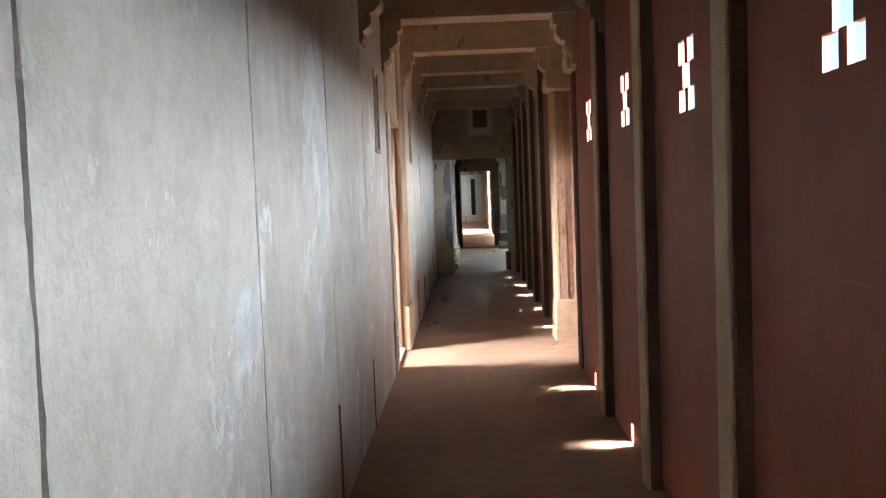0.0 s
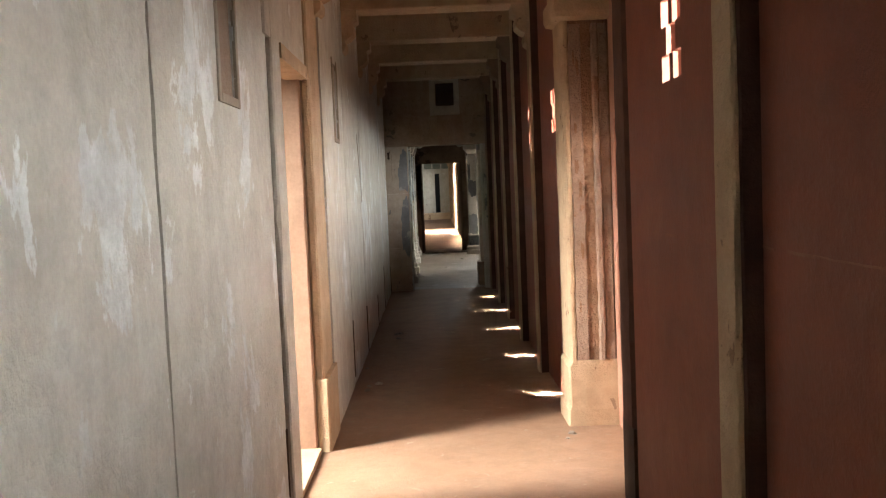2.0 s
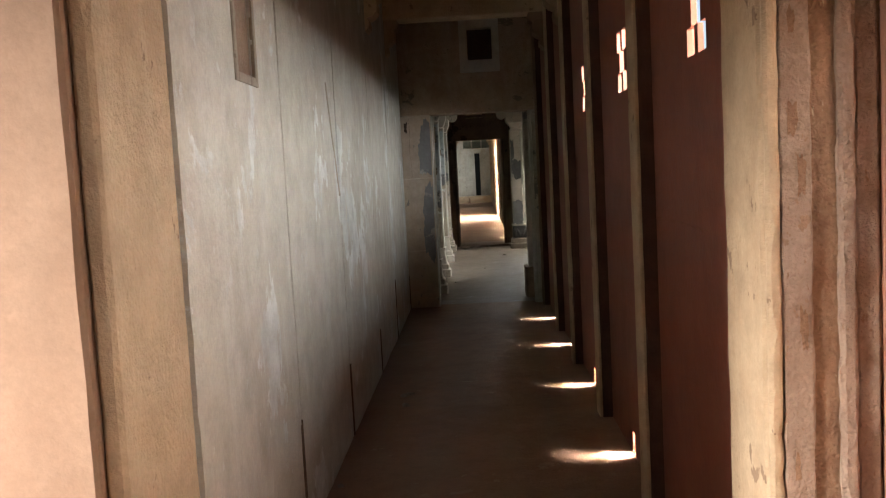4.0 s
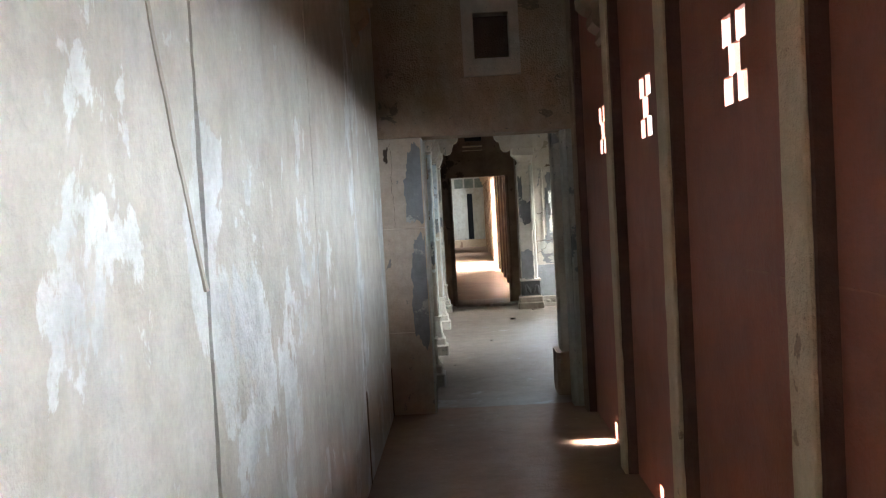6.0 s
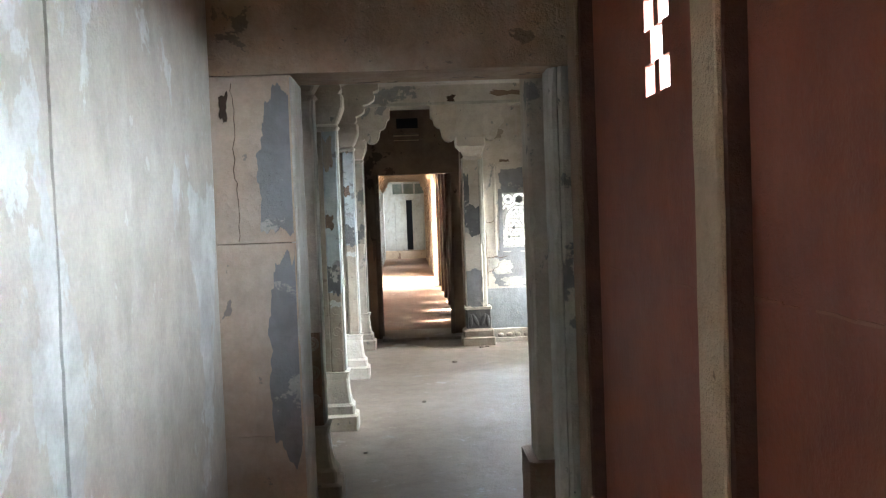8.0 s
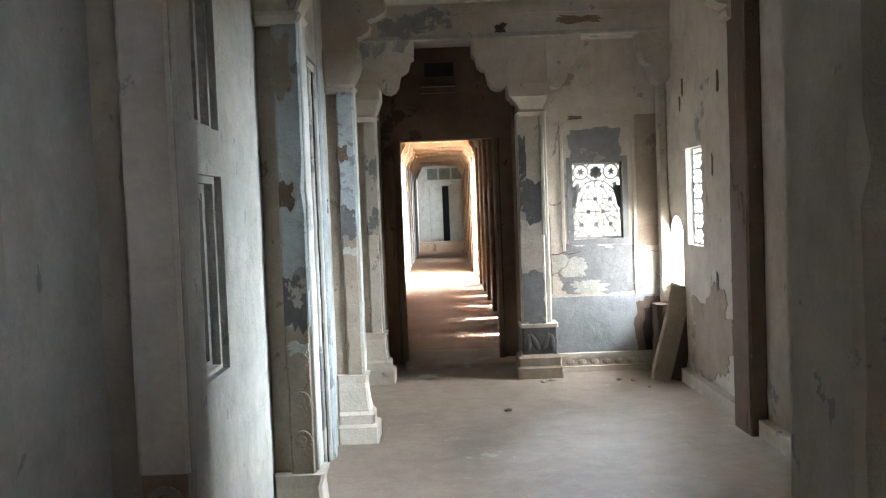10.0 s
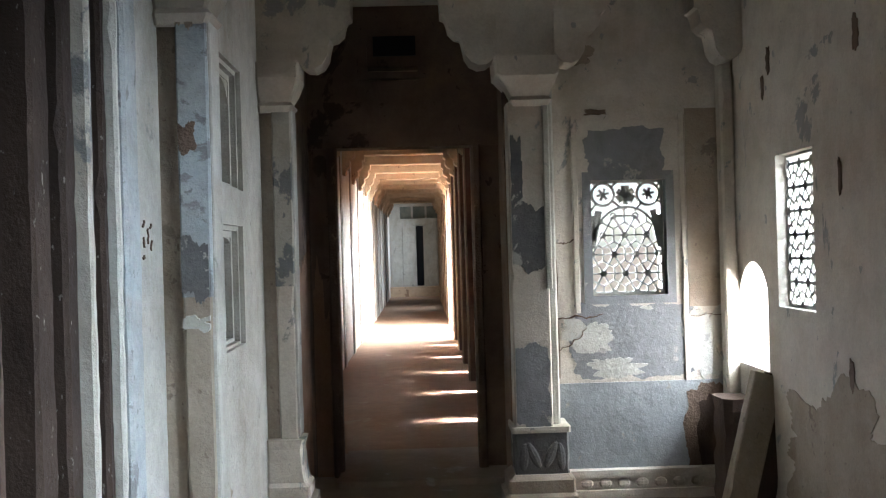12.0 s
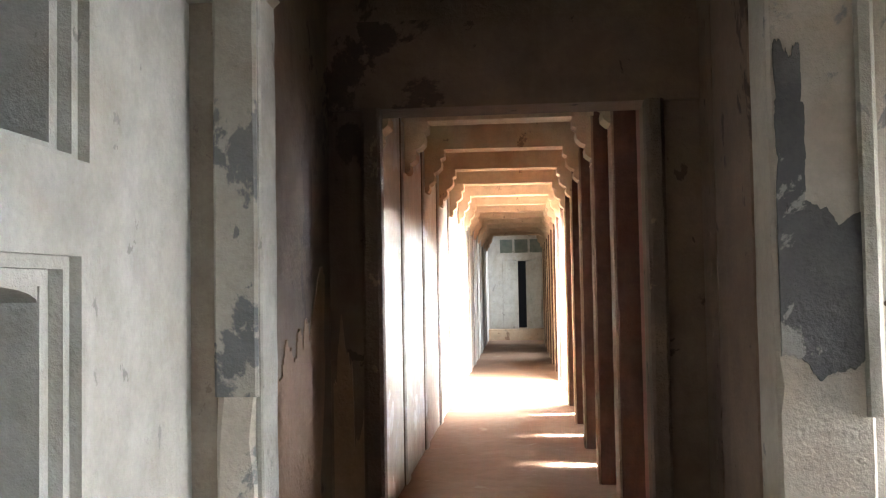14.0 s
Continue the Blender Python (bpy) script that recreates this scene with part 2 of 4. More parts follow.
def worn(x0, x1, y0, y1, z0, z1, step=0.09, amp=0.005, edge=0.012, seed=0):
    """An upright stone with chamfered, chipped long edges."""
    rnd = random.Random(seed + int(1000 * (x0 + 3 * y0 + 7 * z0)))
    bm = bmesh.new()
    n = max(2, int((z1 - z0) / step))
    e = min(edge, 0.3 * (x1 - x0), 0.3 * (y1 - y0))
    rings = []
    for i in range(n + 1):
        z = z0 + (z1 - z0) * i / n
        k = [e * (0.7 + rnd.random() * 0.35) for _ in range(4)]
        if rnd.random() < 0.12:
            k[rnd.randrange(4)] = e * 1.9
        d = [rnd.uniform(-amp, amp) * 0.16 for _ in range(4)]
        pts = [(x0 + k[0], y0 + d[0]), (x1 - k[1], y0 + d[0]), (x1 + d[1], y0 + k[1]), (x1 + d[1], y1 - k[2]),
               (x1 - k[2], y1 + d[2]), (x0 + k[3], y1 + d[2]), (x0 + d[3], y1 - k[3]), (x0 + d[3], y0 + k[0])]
        rings.append([bm.verts.new((px, py, z)) for px, py in pts])
    for a, b in zip(rings, rings[1:]):
        for i in range(8):
            bm.faces.new((a[i], a[(i + 1) % 8], b[(i + 1) % 8], b[i]))
    bm.faces.new(rings[0][::-1])
    bm.faces.new(rings[-1])
    return bm


def loft(bm, sections):
    """A shaft through oblong sections (z, x0, x1, y0, y1), with small chamfers."""
    rings = []
    for z, x0, x1, y0, y1 in sections:
        c = 0.012
        pts = [(x0 + c, y0), (x1 - c, y0), (x1, y0 + c), (x1, y1 - c), (x1 - c, y1), (x0 + c, y1), (x0, y1 - c), (x0, y0 + c)]
        rings.append([bm.verts.new((px, py, z)) for px, py in pts])
    for a, b in zip(rings, rings[1:]):
        for i in range(8):
            bm.faces.new((a[i], a[(i + 1) % 8], b[(i + 1) % 8], b[i]))
    bm.faces.new(rings[0][::-1])
    bm.faces.new(rings[-1])
    return bm


def prism(bm, outline, axis, a0, a1):
    """An outline (u, z) drawn out along x or y."""
    def at(u, z, a):
        return (u, a, z) if axis == "y" else (a, u, z)
    lo = [bm.verts.new(at(u, z, a0)) for u, z in outline]
    hi = [bm.verts.new(at(u, z, a1)) for u, z in outline]
    n = len(outline)
    for i in range(n):
        bm.faces.new((lo[i], lo[(i + 1) % n], hi[(i + 1) % n], hi[i]))
    bm.faces.new(lo[::-1])
    bm.faces.new(hi)
    return bm


def pierced(ub, vb, holes, place, w0, w1):
    """A plate over the breaks ub x vb, from w0 to w1 thick; cells in holes are left open."""
    bm = bmesh.new()
    nu, nv = len(ub) - 1, len(vb) - 1
    vs = {}

    def v(i, j, s):
        if (i, j, s) not in vs:
            vs[i, j, s] = bm.verts.new(place(ub[i], vb[j], w1 if s else w0))
        return vs[i, j, s]
    full = {(i, j) for i in range(nu) for j in range(nv)} - set(holes)
    for i, j in full:
        for s in (0, 1):
            bm.faces.new((v(i, j, s), v(i + 1, j, s), v(i + 1, j + 1, s), v(i, j + 1, s)))
        for di, dj, a, b in ((-1, 0, (i, j), (i, j + 1)), (1, 0, (i + 1, j), (i + 1, j + 1)), (0, -1, (i, j), (i + 1, j)), (0, 1, (i, j + 1), (i + 1, j + 1))):
            if (i + di, j + dj) not in full:
                bm.faces.new((v(*a, 0), v(*b, 0), v(*b, 1), v(*a, 1)))
    return bm


def on_x(u, v, w):
    return (w, u, v)


def on_y(u, v, w):
    return (u, w, v)


def bar(bm, p, q, width, place, w0, w1):
    """A flat lattice bar from p to q."""
    d = Vector((q[0] - p[0], q[1] - p[1]))
    if d.length < 1e-5:
        return
    s = Vector((-d.y, d.x)).normalized() * width / 2
    quad = [(p[0] + s.x, p[1] + s.y), (q[0] + s.x, q[1] + s.y), (q[0] - s.x, q[1] - s.y), (p[0] - s.x, p[1] - s.y)]
    lo = [bm.verts.new(place(a, b, w0)) for a, b in quad]
    hi = [bm.verts.new(place(a, b, w1)) for a, b in quad]
    for i in range(4):
        bm.faces.new((lo[i], lo[(i + 1) % 4], hi[(i + 1) % 4], hi[i]))
    bm.faces.new(lo[::-1])
    bm.faces.new(hi)


def ring(bm, c, r, width, place, w0, w1, n=12):
    pts = [(c[0] + r * math.cos(2 * math.pi * i / n), c[1] + r * math.sin(2 * math.pi * i / n)) for i in range(n + 1)]
    for a, b in zip(pts, pts[1:]):
        bar(bm, a, b, width, place, w0, w1)


def flake(cu, cv, ru, rv, place, w0, w1, seed, n=320, span=(-99, 99), ragged=1.0):
    """An uneven patch of plaster or undercoat with a ragged outline, kept within span."""
    bm = bmesh.new()
    rim = []
    for i in range(n):
        a = 2 * math.pi * i / n
        co, si = math.cos(a), math.sin(a)
        k = 1 + ragged * (0.5 * noise.noise((1.5 * co + seed, 1.5 * si, seed)) + 0.26 * noise.noise((3.7 * co, 3.7 * si + seed, 2)) + 0.1 * noise.noise((9 * co, 9 * si + seed, 5)) + 0.05 * noise.noise((23 * co, 23 * si + seed, 7)) + 0.025 * noise.noise((57 * co, 57 * si + seed, 9)))
        f = 1 / max(abs(co), abs(si)) ** 0.6
        rim.append((min(max(cu + ru * co * k * f, span[0] + 0.0001 * math.sin(a)), span[1] - 0.0001 * math.sin(a)), cv + rv * si * k * f))
    lo = [bm.verts.new(place(u, v, w0)) for u, v in rim]
    hi = [bm.verts.new(place(u, v, w1)) for u, v in rim]
    for i in range(n):
        bm.faces.new((lo[i], lo[(i + 1) % n], hi[(i + 1) % n], hi[i]))
    bm.faces.new(lo[::-1])
    bm.faces.new(hi)
    return bm


def structure(ob, label, category):
    return tagged(ob, label, category, kind="structure")

# ---- setting: ground, floors, ceilings ----
structure(link("ground", slab(-400, 400, -400, 450, -0.9, -0.5), EARTH), "dry bare earth round the stone building", "ground")


def sheet(x0, x1, y0, y1, cell, amp, z0=-0.5):
    bm = bmesh.new()
    nx, ny = max(1, int((x1 - x0) / cell)), max(1, int((y1 - y0) / cell))
    g = [[bm.verts.new((x0 + (x1 - x0) * i / nx, y0 + (y1 - y0) * j / ny, min(1, 0.3 * min(j, ny - j)) * amp * noise.noise((3 * x0 + 2.2 * i * cell, 2.2 * j * cell, 0)) + min(1, 0.3 * min(j, ny - j)) * 0.4 * amp * noise.noise((9 * i * cell, 9 * j * cell, 4)))) for j in range(ny + 1)] for i in range(nx + 1)]
    for i in range(nx):
        for j in range(ny):
            bm.faces.new((g[i][j], g[i + 1][j], g[i + 1][j + 1], g[i][j + 1]))
    rim = [g[i][0] for i in range(nx + 1)] + [g[nx][j] for j in range(1, ny + 1)] + [g[i][ny] for i in range(nx - 1, -1, -1)] + [g[0][j] for j in range(ny - 1, 0, -1)]
    low = [bm.verts.new((v.co.x, v.co.y, z0)) for v in rim]
    rim = [bm.verts.new(v.co) for v in rim]
    for i in range(len(rim)):
        k = (i + 1) % len(rim)
        bm.faces.new((rim[i], rim[k], low[k], low[i]))
    bm.faces.new(low)
    for f in bm.faces:
        f.smooth = True
    return bm


structure(link("floor", sheet(-1.9, 2.4, -2.2, 18.3, 0.11, 0.006), FLOOR_RED), "dusty trodden stone floor of the corridor, reddened by painted bounce light", "floor")
structure(link("floor_3", sheet(-1.9, 2.4, 18.3, 26.2, 0.11, 0.006), FLOOR), "dusty trodden brown stone floor of the room", "floor")
structure(link("floor_2", sheet(-1.5, 1.7, 26.2, 47.6, 0.16, 0.006), FLOOR_RED), "dusty stone floor of the far corridor, reddened by painted bounce light", "floor")
structure(link("ceiling", slab(-1.3, 1.4, -2.2, D1 + 0.2, CEIL_Z, CEIL_Z + 0.25), BROWN), "brown stone slab ceiling over the corridor", "ceiling")
structure(link("ceiling_2", slab(-1.1, 2.3, D1 + 0.2, D2 + 0.2, 3.0, 3.25), ROOMP), "stained plaster ceiling of the pillared room", "ceiling")
structure(link("ceiling_3", slab(-1.3, 1.5, D2 + 0.2, 47.6, 3.0, 3.25), STONE), "buff stone slab ceiling over the far corridor", "ceiling")


# ---- corridor with the red wall ----
def hole_panel(parent, x, y0, y1, far, mat, top=CEIL_Z, thick=0.09, drop=0.0):
    """Red slab of one bay with five staggered light holes above and a drain slit at the floor."""
    a = far - 0.25
    ub = [y0, a, a + 0.065, a + 0.1, a + 0.11, a + 0.15, a + 0.17, a + 0.185, a + 0.25, y1]
    zb = [-0.02, 0.01, 0.115, 1.80 - drop, 1.893 - drop, 1.993 - drop, 2.09 - drop, top]
    holes = [(1, 3), (2, 3), (5, 3), (6, 3), (7, 3), (8 - 1, 3), (2, 4), (3, 4), (4, 4), (5, 4), (6, 4), (1, 5), (2, 5), (5, 5), (6, 5), (7, 5), (4, 1), (5, 1), (6, 1)]
    ob = part("panel", pierced(ub, zb, sorted(set(holes)), on_x, x, x + 0.018), mat, parent)
    part("panel_back", pierced([y0, a - 0.12, a + 0.08, a + 0.21, far + 0.22, y1], [-0.02, 0.001, 0.2, 1.62, 2.4, top], [(1, 3), (2, 3), (3, 3), (2, 1)], on_x, x + 0.02, x + thick), mat, parent)
    return ob


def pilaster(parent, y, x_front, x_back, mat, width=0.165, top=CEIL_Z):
    # sides much darker than the buff front: their shade is in the colour
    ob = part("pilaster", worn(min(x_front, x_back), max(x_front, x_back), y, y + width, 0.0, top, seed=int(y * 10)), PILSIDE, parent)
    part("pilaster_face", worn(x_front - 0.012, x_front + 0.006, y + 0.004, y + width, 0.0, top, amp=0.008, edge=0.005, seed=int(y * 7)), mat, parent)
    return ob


BRACKET = [(0.0, 0.0), (0.03, 0.0), (0.045, 0.03), (0.04, 0.07), (0.065, 0.085), (0.09, 0.11), (0.095, 0.15), (0.085, 0.18), (0.12, 0.195),
           (0.155, 0.23), (0.16, 0.28), (0.15, 0.31), (0.185, 0.33), (0.185, 0.40), (0.0, 0.40)]


def bracket(parent, x, inward, y, z, mat, depth=0.2, k=1.0):
    """Stepped, scrolled corbel under a beam."""
    return part("bracket", prism(bmesh.new(), [(x + inward * k * u, z + k * v) for u, v in BRACKET], "y", y, y + depth), mat, parent, "stepped scroll corbel")


east = structure(holder("wall_east"), "dark red washed stone corridor wall with light holes", "wall")
edges = sorted(PIL1)
for y in HOLES1:
    lo = max(p for p in edges if p < y - 0.3)
    hi = min(p for p in edges if p > y - 0.3)
    hole_panel(east, RX, lo + 0.08, hi + 0.08, y, RED, drop=0.05 if y < 5 else 0.02 if y < 6 else -0.02)
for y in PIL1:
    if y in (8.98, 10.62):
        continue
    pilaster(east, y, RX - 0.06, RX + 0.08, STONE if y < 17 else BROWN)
part("panel", slab(RX, RX + 0.09, -2.2, 0.38, -0.02, CEIL_Z), RED, east)
rs = random.Random(8)
for a, b in zip(PIL1[:6] + PIL1[7:-1], PIL1[1:7] + PIL1[8:]):
    z, n = 1.27 + rs.uniform(-0.03, 0.03), 16
    bm = bmesh.new()
    for k in range(n):
        u0, u1 = a + 0.17 + (b - a - 0.17) * k / n, a + 0.17 + (b - a - 0.17) * (k + 1) / n
        if rs.random() < 0.82:
            bar(bm, (u0, z + rs.uniform(-0.003, 0.003)), (u1, z + rs.uniform(-0.003, 0.003)), rs.uniform(0.003, 0.009), on_x, RX - 0.0015, RX + 0.01)
    part("seam", bm, SEAM, east)
part("panel", slab(RX + 0.0, RX + 0.09, 17.95, D1, -0.02, CEIL_Z), RED, east)

west = structure(holder("wall_west"), "pale streaked lime plaster corridor wall with dark joints", "wall")
part("core", slab(LX - 0.5, LX - 0.02, -2.2, GAP0, -0.05, CEIL_Z), GROOVE, west)
part("core", slab(LX - 0.5, LX2 - 0.02, GAP1 + 0.05, D1, -0.05, CEIL_Z), GROOVE, west)


def plaster_panel(parent, y0, y1, x, mat, niche=None, top=CEIL_Z, seed=0, thick=0.05):
    """Gently uneven plaster sheet of one bay; niche: y and z span of a slot in it."""
    ub, vb = [y0, y1], [-0.02, top]
    hole = []
    if niche:
        a, b, c, d = niche
        ub, vb = [y0, a, b, y1], [-0.02, c, d, top]
        hole = [(1, 1)]
    n = 14
    us = sorted(set(ub + [y0 + (y1 - y0) * i / n for i in range(1, n)]))
    vs = sorted(set(vb + [-0.02 + top * i / 64 for i in range(1, 64)]))
    if niche:
        us = [u for u in us if u in ub or min(abs(u - q) for q in ub) > 0.015]
        vs = [v for v in vs if v in vb or min(abs(v - q) for q in vb) > 0.015]
    holes = [(i, j) for i in range(len(us) - 1) for j in range(len(vs) - 1) if niche and niche[0] <= us[i] < niche[1] and niche[2] <= vs[j] < niche[3]]

    def place(u, v, w):
        front = w == x
        return (w + (0.0035 * noise.noise((u * 1.3, v * 1.3, seed)) - 0.004 * (abs(u - y0) < 1e-6 or abs(u - y1) < 1e-6) if front else 0), u + (0.010 * noise.noise((v * 4, seed + u, 3)) + 0.007 * noise.noise((v * 19, seed + u, 6)) if u in (y0, y1) else 0), v)
    bm = pierced(us, vs, holes, place, x - thick, x)
    for f in bm.faces:
        f.smooth = False
    return part("plaster_panel", bm, mat, parent)


W_JOINT = 0.0105
spans = [(p + W_JOINT, q - W_JOINT, LX) for p, q in zip([-2.2] + JOINT1, JOINT1 + [9.13])]
spans += [(p + W_JOINT, q - W_JOINT, LX2) for p, q in zip([10.71] + JOINT2, JOINT2 + [D1])]
NICHES = {6: (8.2, 8.46, 1.82, 2.35), 7: (11.36, 11.6, 1.84, 2.35)}
for i, (p, q, x) in enumerate(spans):
    plaster_panel(west, p, q, x, PLASTER, NICHES.get(i), seed=i * 3.7)
for i, (y0, y1, z0, z1) in NICHES.items():
    x = spans[i][2]
    part("niche_back", slab(x - 0.045, x - 0.015, y0 - 0.02, y1 + 0.02, z0 - 0.02, z1 + 0.02), BROWN, west)
    for ya, yb, za, zb in ((y0 - 0.03, y0, z0 - 0.03, z1 + 0.03), (y1, y1 + 0.03, z0 - 0.03, z1 + 0.03), (y0, y1, z0 - 0.03, z0)):
        part("niche_frame", worn(x - 0.01, x + 0.007, ya, yb, za, zb, step=0.05, edge=0.004), TAN, west)

# worn edges at the foot of the plaster
rw = random.Random(31)
for p, q, x in spans[1:]:
    part("worn_edge", flake(q - 0.01, rw.uniform(0.12, 0.3), 0.012, rw.uniform(0.12, 0.28), on_x, x - 0.012, x + 0.004, rw.uniform(0, 90), 90, span=(p, q - 0.003)), GROOVE, west)

# old run-off stain
rim = []
for side in (-1, 1):
    edge = []
    for k in range(41):
        f = k / 40
        half = 0.011 + 0.005 * noise.noise((6 * f, side, 1)) + 0.003 * noise.noise((21 * f, side, 4))
        edge.append((13.17 + 0.28 * f + 0.012 * noise.noise((3 * f, 0, 2)) + side * half, 1.97 - 0.6 * f ** 0.9))
    rim += edge if side < 0 else edge[::-1]
part("stain", prism(bmesh.new(), rim, "x", LX2 - 0.01, LX2 + 0.0032), STAIN, west)

# beams and their corbels
for y in BEAM1:
    beam = tagged(holder("cross_beam"), "weathered sandstone cross beam on stepped corbels", "beam", "corridor beams")
    part("beam_stone", worn(LX - 0.1, RX + 0.08, y, y + 0.26, BEAM_Z, CEIL_Z + 0.02, step=0.1), STONE, beam)
    part("fillet", slab(LX, RX, y - 0.015, y + 0.275, BEAM_Z + 0.003, BEAM_Z + 0.03), STONE, beam)
    bracket(beam, LX - 0.02, 1, y + 0.02, BEAM_Z - 0.4, STONE, 0.22)
    # right corbels buff near the daylit bay, brown beyond: its light in colour
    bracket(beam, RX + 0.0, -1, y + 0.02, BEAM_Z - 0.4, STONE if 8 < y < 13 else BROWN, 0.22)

# side door in the plastered wall
door = structure(holder("door_1"), "open stone side doorway flooded with daylight", "doorway")
part("jamb", worn(LX - 0.5, LX - 0.01, GAP0 + 0.16, GAP0 + 0.36, 0, 2.16, seed=1), JAMB, door)
part("jamb_strip", worn(LX - 0.02, LX + 0.012, GAP0 + 0.13, GAP0 + 0.36, 0, CEIL_Z, seed=2), PLASTER, door)
part("joint", slab(LX - 0.5, LX - 0.03, GAP0, GAP0 + 0.16, 0, CEIL_Z), GROOVE, door)
part("jamb", worn(LX - 0.5, LX - 0.02, 10.22, GAP1 + 0.02, 0, 2.16, seed=3), JAMB, door)
part("jamb_strip", worn(LX - 0.018, LX + 0.03, 10.25, GAP1 + 0.17, 0, CEIL_Z, seed=4), STONE, door)
part("jamb_foot", worn(LX - 0.018, LX + 0.055, 10.24, GAP1 + 0.19, 0, 0.42, seed=4), STONE, door)
part("lintel", worn(LX - 0.5, LX + 0.01, GAP0, GAP1 + 0.05, 2.16, CEIL_Z, seed=5), PLASTER, door)
part("lintel_edge", slab(LX - 0.1, LX + 0.022, GAP0 + 0.34, 10.27, 2.1, 2.17), STONE, door)
part("sill", slab(LX - 0.6, LX + 0.0, GAP0 + 0.36, 10.22, -0.02, 0.03), STONE, door)
# yard wall seen through the door's light
structure(link("yard_wall", slab(-6.5, -6.2, 4, 16, -0.5, 2.2), STONE), "sunlit buff stone yard wall outside the door", "wall")


# screens facing the door
def star_lattice(bm, u0, u1, v0, v1, pitch, width, place, w0, w1, inside=None):
    """Bars between the nodes of a triangular lattice, with a ring at every node."""
    rows = int((v1 - v0) / (pitch * 0.866)) + 2
    cols = int((u1 - u0) / pitch) + 2

    def ok(p):
        return u0 - 1e-4 <= p[0] <= u1 + 1e-4 and v0 - 1e-4 <= p[1] <= v1 + 1e-4 and (inside is None or inside(*p))

    def clip(p):
        return (min(max(p[0], u0), u1), min(max(p[1], v0), v1))
    for j in range(rows):
        for i in range(-1, cols):
            c = (u0 + (i + 0.5 * (j % 2)) * pitch, v0 + j * pitch * 0.866)
            for k in range(3):
                a = math.pi / 3 * k
                q = (c[0] + pitch * math.cos(a), c[1] + pitch * math.sin(a))
                mid = ((c[0] + q[0]) / 2, (c[1] + q[1]) / 2)
                if ok(mid):
                    bar(bm, clip(c), clip(q), width, place, w0, w1)
            if ok(c):
                ring(bm, c, pitch * 0.13, width * 0.9, place, w0, w1, 8)
            for side in (1, -1):
                t = (c[0] + pitch / 2, c[1] + side * pitch * 0.289)
                if ok(t):
                    for k in range(3):
                        a = side * (math.pi / 2) + math.pi + 2 * math.pi / 3 * k
                        q = (t[0] + pitch * 0.289 * math.cos(a), t[1] + pitch * 0.289 * math.sin(a))
                        bar(bm, t, clip(q), width * 0.9, place, w0, w1)


def leaf_lattice(bm, u0, u1, v0, v1, pitch, width, place, w0, w1):
    """Crossing wavy bars that leave leaf-shaped openings."""
    n = 34
    m = int((u1 - u0) / pitch)
    for i in range(m + 1):
        for s in (1, -1):
            pts = []
            for k in range(n + 1):
                v = v0 + (v1 - v0) * k / n
                u = u0 + i * pitch + s * pitch * 0.5 * math.sin(2 * math.pi * (v - v0) / (pitch * 2.3)) + 0.25 * pitch * math.sin(5 * (v - v0) / pitch + i)
                pts.append((min(max(u, u0), u1), v))
            for a, b in zip(pts, pts[1:]):
                bar(bm, a, b, width, place, w0, w1)
    for k in range(int((v1 - v0) / (pitch * 1.15))):
        for i in range(m):
            c = (u0 + (i + 0.5) * pitch, v0 + (k + 0.5) * pitch * 1.15)
            ring(bm, c, pitch * 0.16, width * 0.8, place, w0, w1, 6)


SX = 0.97
screen = structure(holder("window_1"), "pink washed stone window slab with four pierced screens", "window")
yb = [GAP0 - 0.2, 9.34, 9.83, 9.99, 10.47, GAP1 + 0.2]
zb = [-0.02, 0.60, 1.11, 1.31, 1.83, CEIL_Z]
part("window_slab", pierced(yb, zb, [(1, 1), (3, 1), (1, 3), (3, 3)], on_x, SX, SX + 0.024), PINK, screen)
for a, b in ((9.34, 9.83), (9.99, 10.47)):
    for c, d, kind in ((0.60, 1.11, 0), (1.31, 1.83, 1)):
        bm = bmesh.new()
        for p, q in (((a, c), (b, c)), ((a, d), (b, d)), ((a, c), (a, d)), ((b, c), (b, d))):
            bar(bm, p, q, 0.05, on_x, SX + 0.012, SX + 0.03)
        if kind:
            leaf_lattice(bm, a + 0.02, b - 0.02, c + 0.02, d - 0.02, 0.068, 0.0145, on_x, SX + 0.012, SX + 0.022)
        else:
            star_lattice(bm, a + 0.02, b - 0.02, c + 0.02, d - 0.02, 0.12, 0.0145, on_x, SX + 0.012, SX + 0.022)
        part("lattice", bm, PINK, screen)
